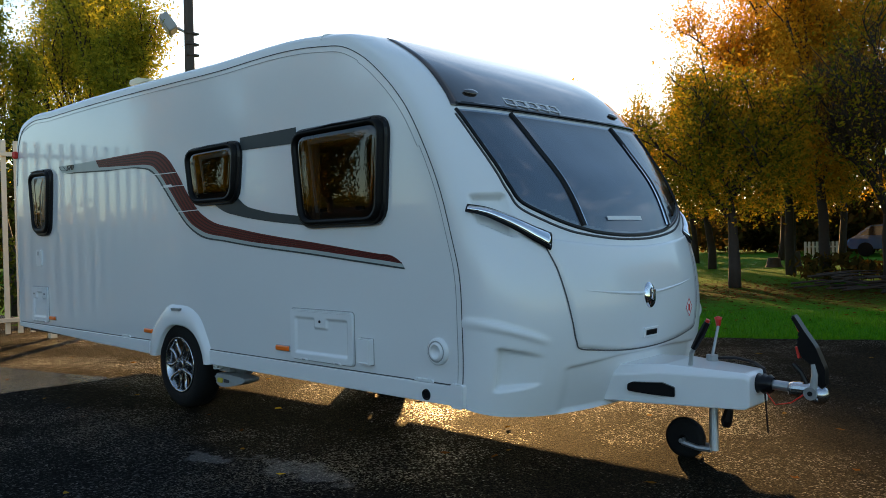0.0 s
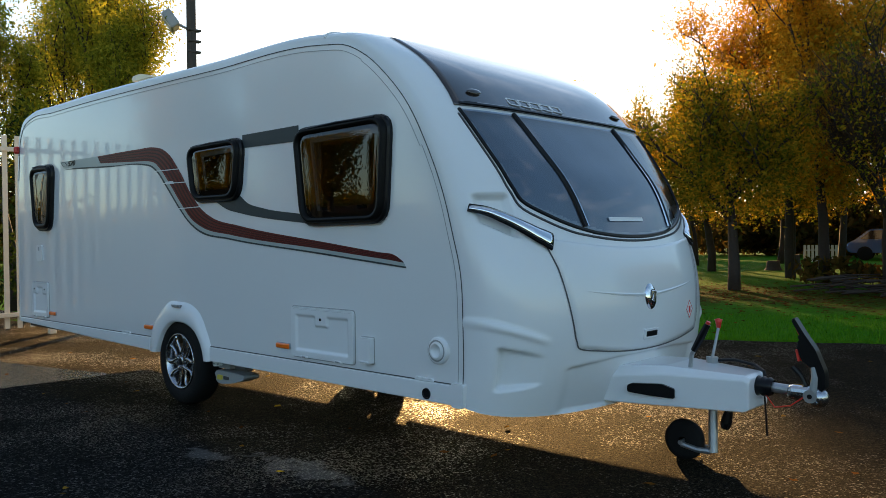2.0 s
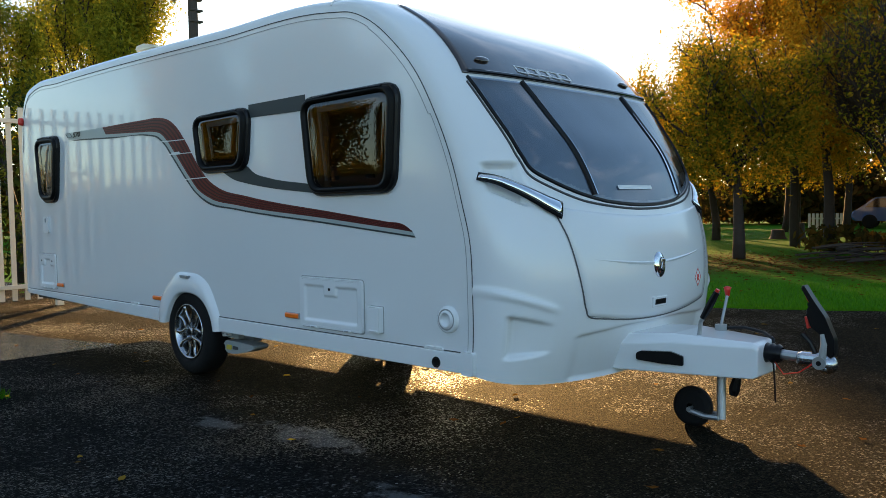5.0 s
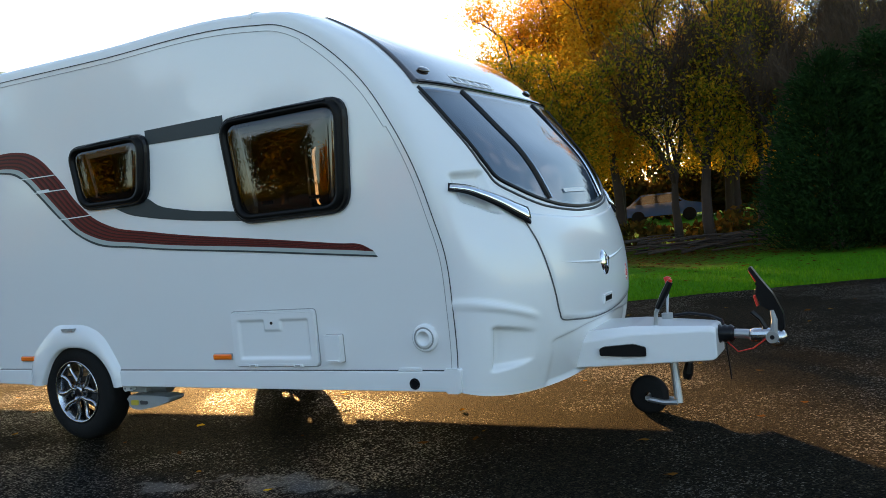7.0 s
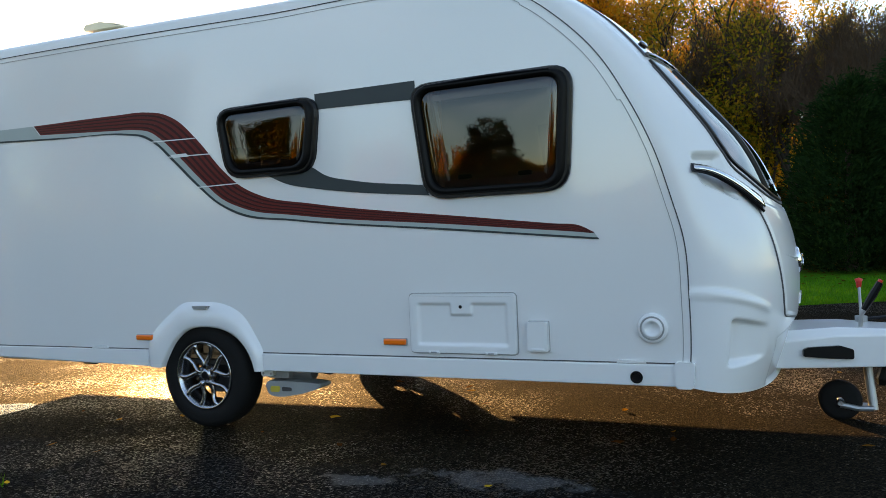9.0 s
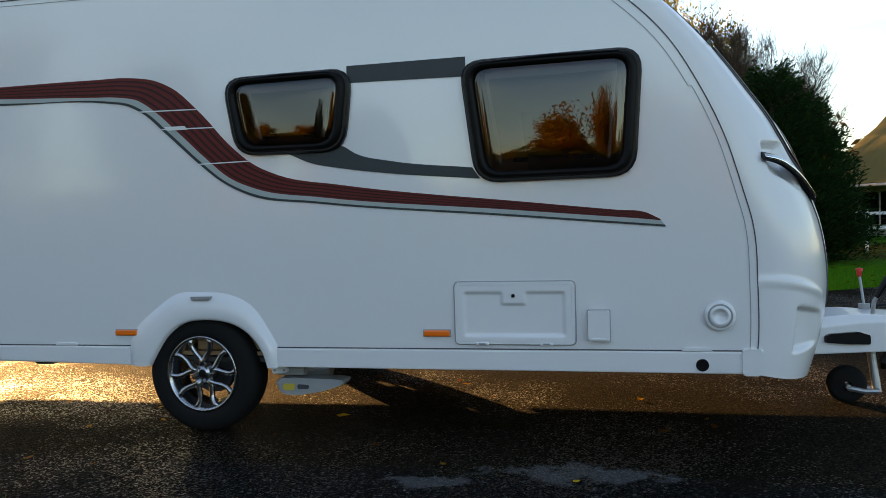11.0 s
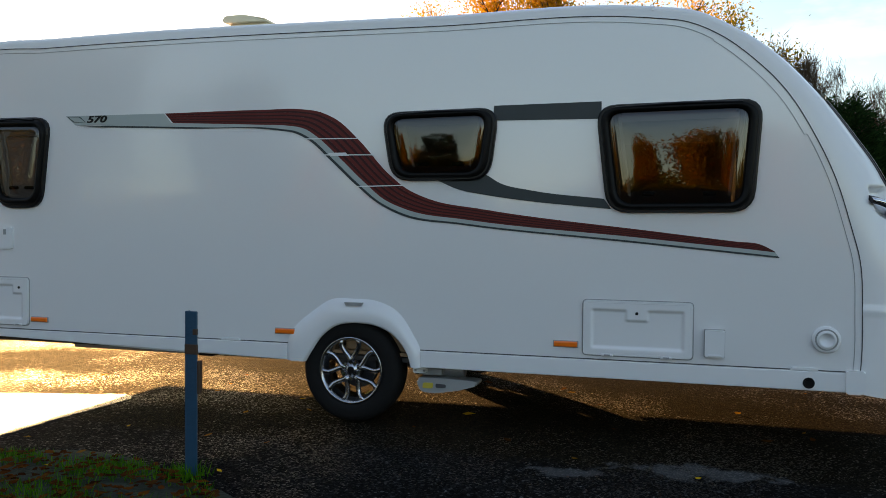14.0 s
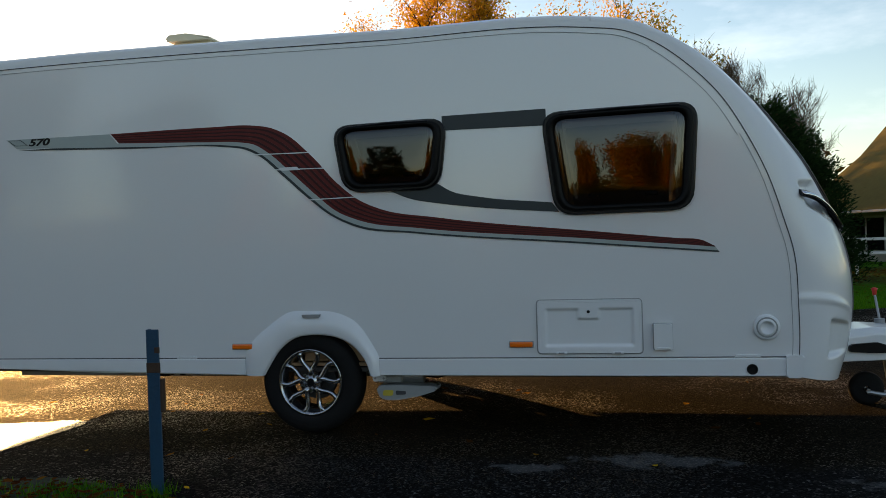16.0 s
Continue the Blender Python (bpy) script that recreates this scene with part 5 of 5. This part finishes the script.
for z in (4.72, 4.92, 5.12):
    part("bracket", box((0.12, 0.24, 0.04), (0.04, 0.03, z), 0.008), OLDWOOD, pole)

# ---- blue post with its patch of weeds ----
BLUE = shader("chipped_blue_paint", (0.004, 0.050, 0.10), 0.5, vary=0.4, scale=25, bump=0.3, bump_scale=60)
RUST = shader("rusty_steel", (0.055, 0.028, 0.014), 0.8, vary=0.5, scale=30, bump=0.4)
post = thing("bollard", "rusty blue-painted steel angle post", "post", "", (-0.345, -1.236, 0))
bm = box((0.066, 0.010, 0.83), (0, 0, 0.385), 0.003)
box((0.008, 0.03, 0.83), (-0.029, 0.018, 0.385), 0.003, bm=bm)
part("angle", bm, BLUE, post)
part("rust_band", box((0.069, 0.014, 0.05), (0, 0, 0.615), 0.003), RUST, post)
part("rust_band", box((0.024, 0.013, 0.03), (0.022, 0, 0.70), 0.003), RUST, post)
part("latch", box((0.016, 0.03, 0.16), (0.038, 0.012, 0.48), 0.004), RUST, post)
BLADE = leaf_shader("grass_blades", [(0.03, 0.11, 0.005), (0.055, 0.19, 0.008), (0.10, 0.24, 0.012)], 0.4)
FALLEN = leaf_shader("fallen_leaves", [(0.05, 0.022, 0.008), (0.10, 0.04, 0.01), (0.16, 0.065, 0.012), (0.36, 0.22, 0.03), (0.07, 0.045, 0.02)], 0.25)


def blades(name, label, spots, seed, height, material):
    r = np.random.default_rng(seed)
    n = len(spots)
    a, h = r.uniform(0, math.tau, n), height * r.uniform(0.4, 1.2, n)
    side = np.stack([np.cos(a), np.sin(a), np.zeros(n)], 1) * (height * 0.07)
    tip = np.stack([r.normal(0, 0.35, n) * h, r.normal(0, 0.35, n) * h, h], 1)
    v = np.stack([spots - side, spots + side, spots + tip], 1).reshape(-1, 3)
    me = bpy.data.meshes.new(name)
    me.from_pydata(v.tolist(), [], np.arange(n * 3).reshape(-1, 3).tolist())
    me.materials.append(material)
    return tagged(new(name, me), label, "grass", kind="stuff")


LITTER = leaf_shader("wet_leaf_litter", [(0.03, 0.010, 0.004), (0.07, 0.02, 0.006), (0.13, 0.04, 0.008), (0.05, 0.024, 0.008)], 0.2)


def flat_leaves(name, label, spots, size, seed, z=0.006, material=None):
    r = np.random.default_rng(seed)
    n = len(spots)
    a, s = r.uniform(0, math.tau, n), size * r.uniform(0.6, 1.3, n)
    v = []
    for k in range(6):
        b = a + k * math.tau / 6
        rad = s * (1.0 if k % 3 == 0 else 0.55)
        v.append(np.stack([spots[:, 0] + rad * np.cos(b), spots[:, 1] + rad * np.sin(b), spots[:, 2] + z + r.uniform(0, 0.35, n) * s], 1))
    v = np.stack(v, 1).reshape(-1, 3)
    me = bpy.data.meshes.new(name)
    me.from_pydata(v.tolist(), [], np.arange(n * 6).reshape(-1, 6).tolist())
    me.materials.append(material or FALLEN)
    return tagged(new(name, me), label, "leaves", kind="stuff")


r = np.random.default_rng(3)
# weedy strip round the foot of the post
soil = bmesh.new()
cx, cy = -0.95, -1.75
out = [soil.verts.new((cx + (1.05 + 0.12 * math.sin(5 * a) + 0.08 * math.sin(11 * a)) * math.cos(a), cy + (0.62 + 0.1 * math.sin(4 * a + 1)) * math.sin(a), 0.004)) for a in [k * math.tau / 48 for k in range(48)]]
mid_v = soil.verts.new((cx, cy, 0.045))
for k in range(48):
    soil.faces.new((out[k], out[(k + 1) % 48], mid_v))
SOIL = shader("mossy_soil", (0.014, 0.02, 0.007), 0.95, vary=0.5, scale=18, bump=0.9, bump_scale=40)
tagged(part("verge", soil, SOIL, None, "", True), "mossy soil patch at the foot of the post", "soil", kind="structure")
n = 9000
a, q = r.uniform(0, math.tau, n), np.sqrt(r.uniform(0, 1, n))
spots = np.stack([cx + 1.0 * q * np.cos(a), cy + 0.6 * q * np.sin(a), np.full(n, 0.01) + 0.03 * (1 - q)], 1)
keep = np.sin(spots[:, 0] * 9 + 2) + np.sin(spots[:, 1] * 13) + r.normal(0, 0.7, n) > 0.2
blades("weeds", "short green weeds and grass round the post", spots[keep], 21, 0.045, BLADE)
tuft = np.stack([r.normal(-0.36, 0.05, 260), r.normal(-1.24, 0.04, 260), np.full(260, 0.0)], 1)
blades("grass_tuft", "tuft of grass against the blue post", tuft[:150], 22, 0.065, BLADE)
flat_leaves("leaf_litter", "wet brown leaves on the weedy patch", spots[r.integers(0, n, 700)], 0.03, 23, 0.02, LITTER)
SALLOW = leaf_shader("yellow_leaf", [(0.62, 0.36, 0.02), (0.70, 0.45, 0.03)], 0.3)
flat_leaves("fallen_leaf", "large yellow leaves lying singly on weeds and tarmac", np.array([(-0.2, -1.22, 0.02), (-1.02, -1.42, 0.03), (2.02, -0.55, 0.0), (0.62, 0.42, 0.0), (-0.6, 0.5, 0.0)]), 0.038, 31, 0.008, SALLOW)
n = 150
flat_leaves("scattered_leaves", "single fallen leaves on the wet tarmac", np.stack([r.uniform(-6, 6, n), r.uniform(-2.6, 6, n), np.zeros(n)], 1), 0.03, 24)
n = 4500
gx = r.uniform(-6, 9, n)
flat_leaves("lawn_leaves", "brown fallen leaves lying under the park trees", np.stack([gx, 5.6 + 0.485 * gx + r.normal(8.3, 2.6, n).clip(0.6), np.full(n, -0.03)], 1), 0.05, 25, 0.02, LITTER)
n = 60000
gx = r.uniform(-8, 11, n)
blades("lawn_grass", "green lawn grass along the tarmac's edge", np.stack([gx, 5.36 + 0.485 * gx + r.uniform(0, 1, n) ** 2 * 4, np.full(n, -0.03)], 1), 26, 0.06, BLADE)


def puddle(corners, seed):
    rr = random.Random(seed)
    bm = bmesh.new()
    shore = rounded(corners, 0.3, 9)
    vs = [bm.verts.new((p[0] + rr.uniform(-0.012, 0.012), p[1] + rr.uniform(-0.012, 0.012), 0.004)) for p in shore]
    bm.faces.new(vs)
    return tagged(part("puddle", bm, WATER), "shallow puddle on the tarmac", "puddle")


# right-hand shore is cut along the caravan's shadow, so only sunlit ground shines
puddle([(-1.74, 0.34), (-2.3, 0.13), (-3.0, -0.02), (-4.6, -0.35), (-4.9, -1.5), (-3.2, -1.8), (-1.78, -1.5), (-1.80, -0.6)], 5)

# ---- park furniture and the building ----
STUMP = shader("sawn_stump_wood", (0.05, 0.04, 0.03), 0.9, vary=0.4, scale=10, bump=0.6)
for x, y, h, w in ((-4.6, 24.6, 0.55, 0.22), (-5.35, 24.8, 0.32, 0.24)):
    st = thing("tree_stump", "dark weathered tree stump on the lawn", "stump", "stumps on the lawn", (x, y, -0.03))
    part("stump", lathe([(0.0, h), (w * 0.8, h), (w * 0.9, h * 0.8), (w, h * 0.3), (w * 1.25, 0.0)], 14, "Z"), STUMP, st)
log = thing("brush_pile", "dark heap of cut branches on the lawn", "branches", "", (1.0, 14.6, -0.03))
for k in range(46):
    a = rng.uniform(-0.9, 0.9)
    x, y, z = rng.uniform(-1.3, 1.3), rng.uniform(-0.5, 0.5), rng.uniform(0.03, 0.34)
    part("branch", pipe([(x - 0.6 * math.cos(a), y - 0.6 * math.sin(a), z), (x, y, z + 0.06), (x + 0.6 * math.cos(a), y + 0.6 * math.sin(a), z + rng.uniform(-0.02, 0.1))], [0.022, 0.018, 0.006], 6), BARK, log)
PICKET = shader("pale_picket_paint", (0.62, 0.60, 0.50), 0.6, vary=0.15, scale=6)
pf = thing("picket_fence", "pale picket fence at the park's far edge", "fence", "", (-7.4, 33.5, -0.03))
pk = part("picket", box((0.11, 0.03, 0.72), (0, 0, 0.36), 0.01), PICKET, pf)
for k in range(1, 9):
    o = new("picket", pk.data)
    o.parent, o.location = pf, (0.15 * k, 0.04 * k, 0)
part("rail", box((1.3, 0.05, 0.06), (0.6, 0.2, 0.5), m=pose(0, 0, 0, 0, 0, 14)), PICKET, pf)
CARBLUE = shader("blue_car_paint", (0.03, 0.09, 0.25), 0.25, coat=0.8, vary=0.1)
DARKGLASS = shader("dark_car_glass", (0.01, 0.012, 0.014), 0.05, vary=0.1)
car = thing("parked_car", "small blue car parked beyond the park", "car", "", (-4.7, 37.0, -0.03), 12)
bm = slab(rounded([(-1.9, 0.35), (-1.95, 0.75), (-1.6, 0.92), (-1.0, 1.40), (0.5, 1.42), (1.05, 0.95), (1.85, 0.8), (1.95, 0.35)], 0.15), -0.8, 0.8, bevel=0.08)
part("body", bm, CARBLUE, car)
part("glasshouse", slab([(-1.4, 0.95), (-0.95, 1.33), (0.45, 1.35), (0.9, 0.95)], -0.812, 0.812), DARKGLASS, car)
for x in (-1.2, 1.2):
    for y in (-0.74, 0.74):
        w = part("wheel", lathe([(0.0, -0.09), (0.2, -0.09), (0.31, -0.07), (0.32, 0.0), (0.31, 0.07), (0.2, 0.09), (0.0, 0.09)], 24), RUBBER, car)
        w.location = (x, y, 0.32)

ROOFTILE = shader("mossy_brown_tile", (0.17, 0.125, 0.022), 0.9, vary=0.45, scale=5, bump=0.8, bump_scale=8)
RENDERWALL = shader("cream_render", (0.55, 0.52, 0.45), 0.8, vary=0.12, scale=4)
WHITEFRAME = shader("white_window_paint", (0.7, 0.7, 0.68), 0.4, vary=0.08)
bx, by = 9.6, 27.0
house = thing("pavilion", "low pavilion with a mossy brown tiled roof and white glazing", "building", "", (bx, by, -0.03), -62)
bm = bmesh.new()
L, D, EV, RG = 9.0, 4.5, 1.75, 6.6
c = [bm.verts.new(p) for p in ((-1.6, -0.6, EV), (L, -0.6, EV), (L, D * 2 + 0.6, EV), (-1.6, D * 2 + 0.6, EV))]
ra, rb = bm.verts.new((0.9, D, RG)), bm.verts.new((L, D, RG + 0.1))
for f in ((c[0], c[1], rb, ra), (c[2], c[3], ra, rb), (c[3], c[0], ra), (c[1], c[2], rb), (c[0], c[3], c[2], c[1])):
    bm.faces.new(f)
part("roof", bm, ROOFTILE, house, "mossy brown tiled roof")
course = part("tile_course", box((L + 0.6, 0.46, 0.03), (L / 2 - 0.2, -0.45, EV + 0.18), m=pose(0, 0, 0, 43.5, 0, 0)), ROOFTILE, house)
for k in range(1, 15):
    o = new("tile_course", course.data)
    o.parent, o.location = house, (0, 0.325 * k, 0.309 * k)
    o.scale = (1 - 0.016 * k, 1, 1)
part("gutter", box((L + 1.6, 0.1, 0.09), (L / 2 - 0.8, -0.62, EV - 0.03), 0.02), WHITEFRAME, house)
part("wall", box((L, 0.25, EV), (L / 2, 0.3, EV / 2)), RENDERWALL, house)
part("wall", box((0.25, 2 * D, EV), (0.0, D + 0.3, EV / 2)), RENDERWALL, house)
for k in range(4):
    wd = part("window", box((1.7, 0.06, 1.25), (1.2 + 2.1 * k, 0.16, 0.95), 0.01), WHITEFRAME, house)
    for s in (-0.42, 0.42):
        part("pane", box((0.74, 0.02, 1.1), (1.2 + 2.1 * k + s, 0.12, 0.95)), DARKGLASS, wd)
rail = thing("rail_fence", "white post and rail fence before the pavilion", "fence", "", (6.2, 17.6, -0.03), -10)
for k in range(5):
    part("post", box((0.07, 0.07, 1.0 if k else 1.9), (1.5 * k, 0, 0.5 if k else 0.95), 0.008), WHITEFRAME, rail)
for z in (0.55, 0.9):
    part("rail", box((6.1, 0.04, 0.07), (3.0, -0.05, z), 0.006), WHITEFRAME, rail)
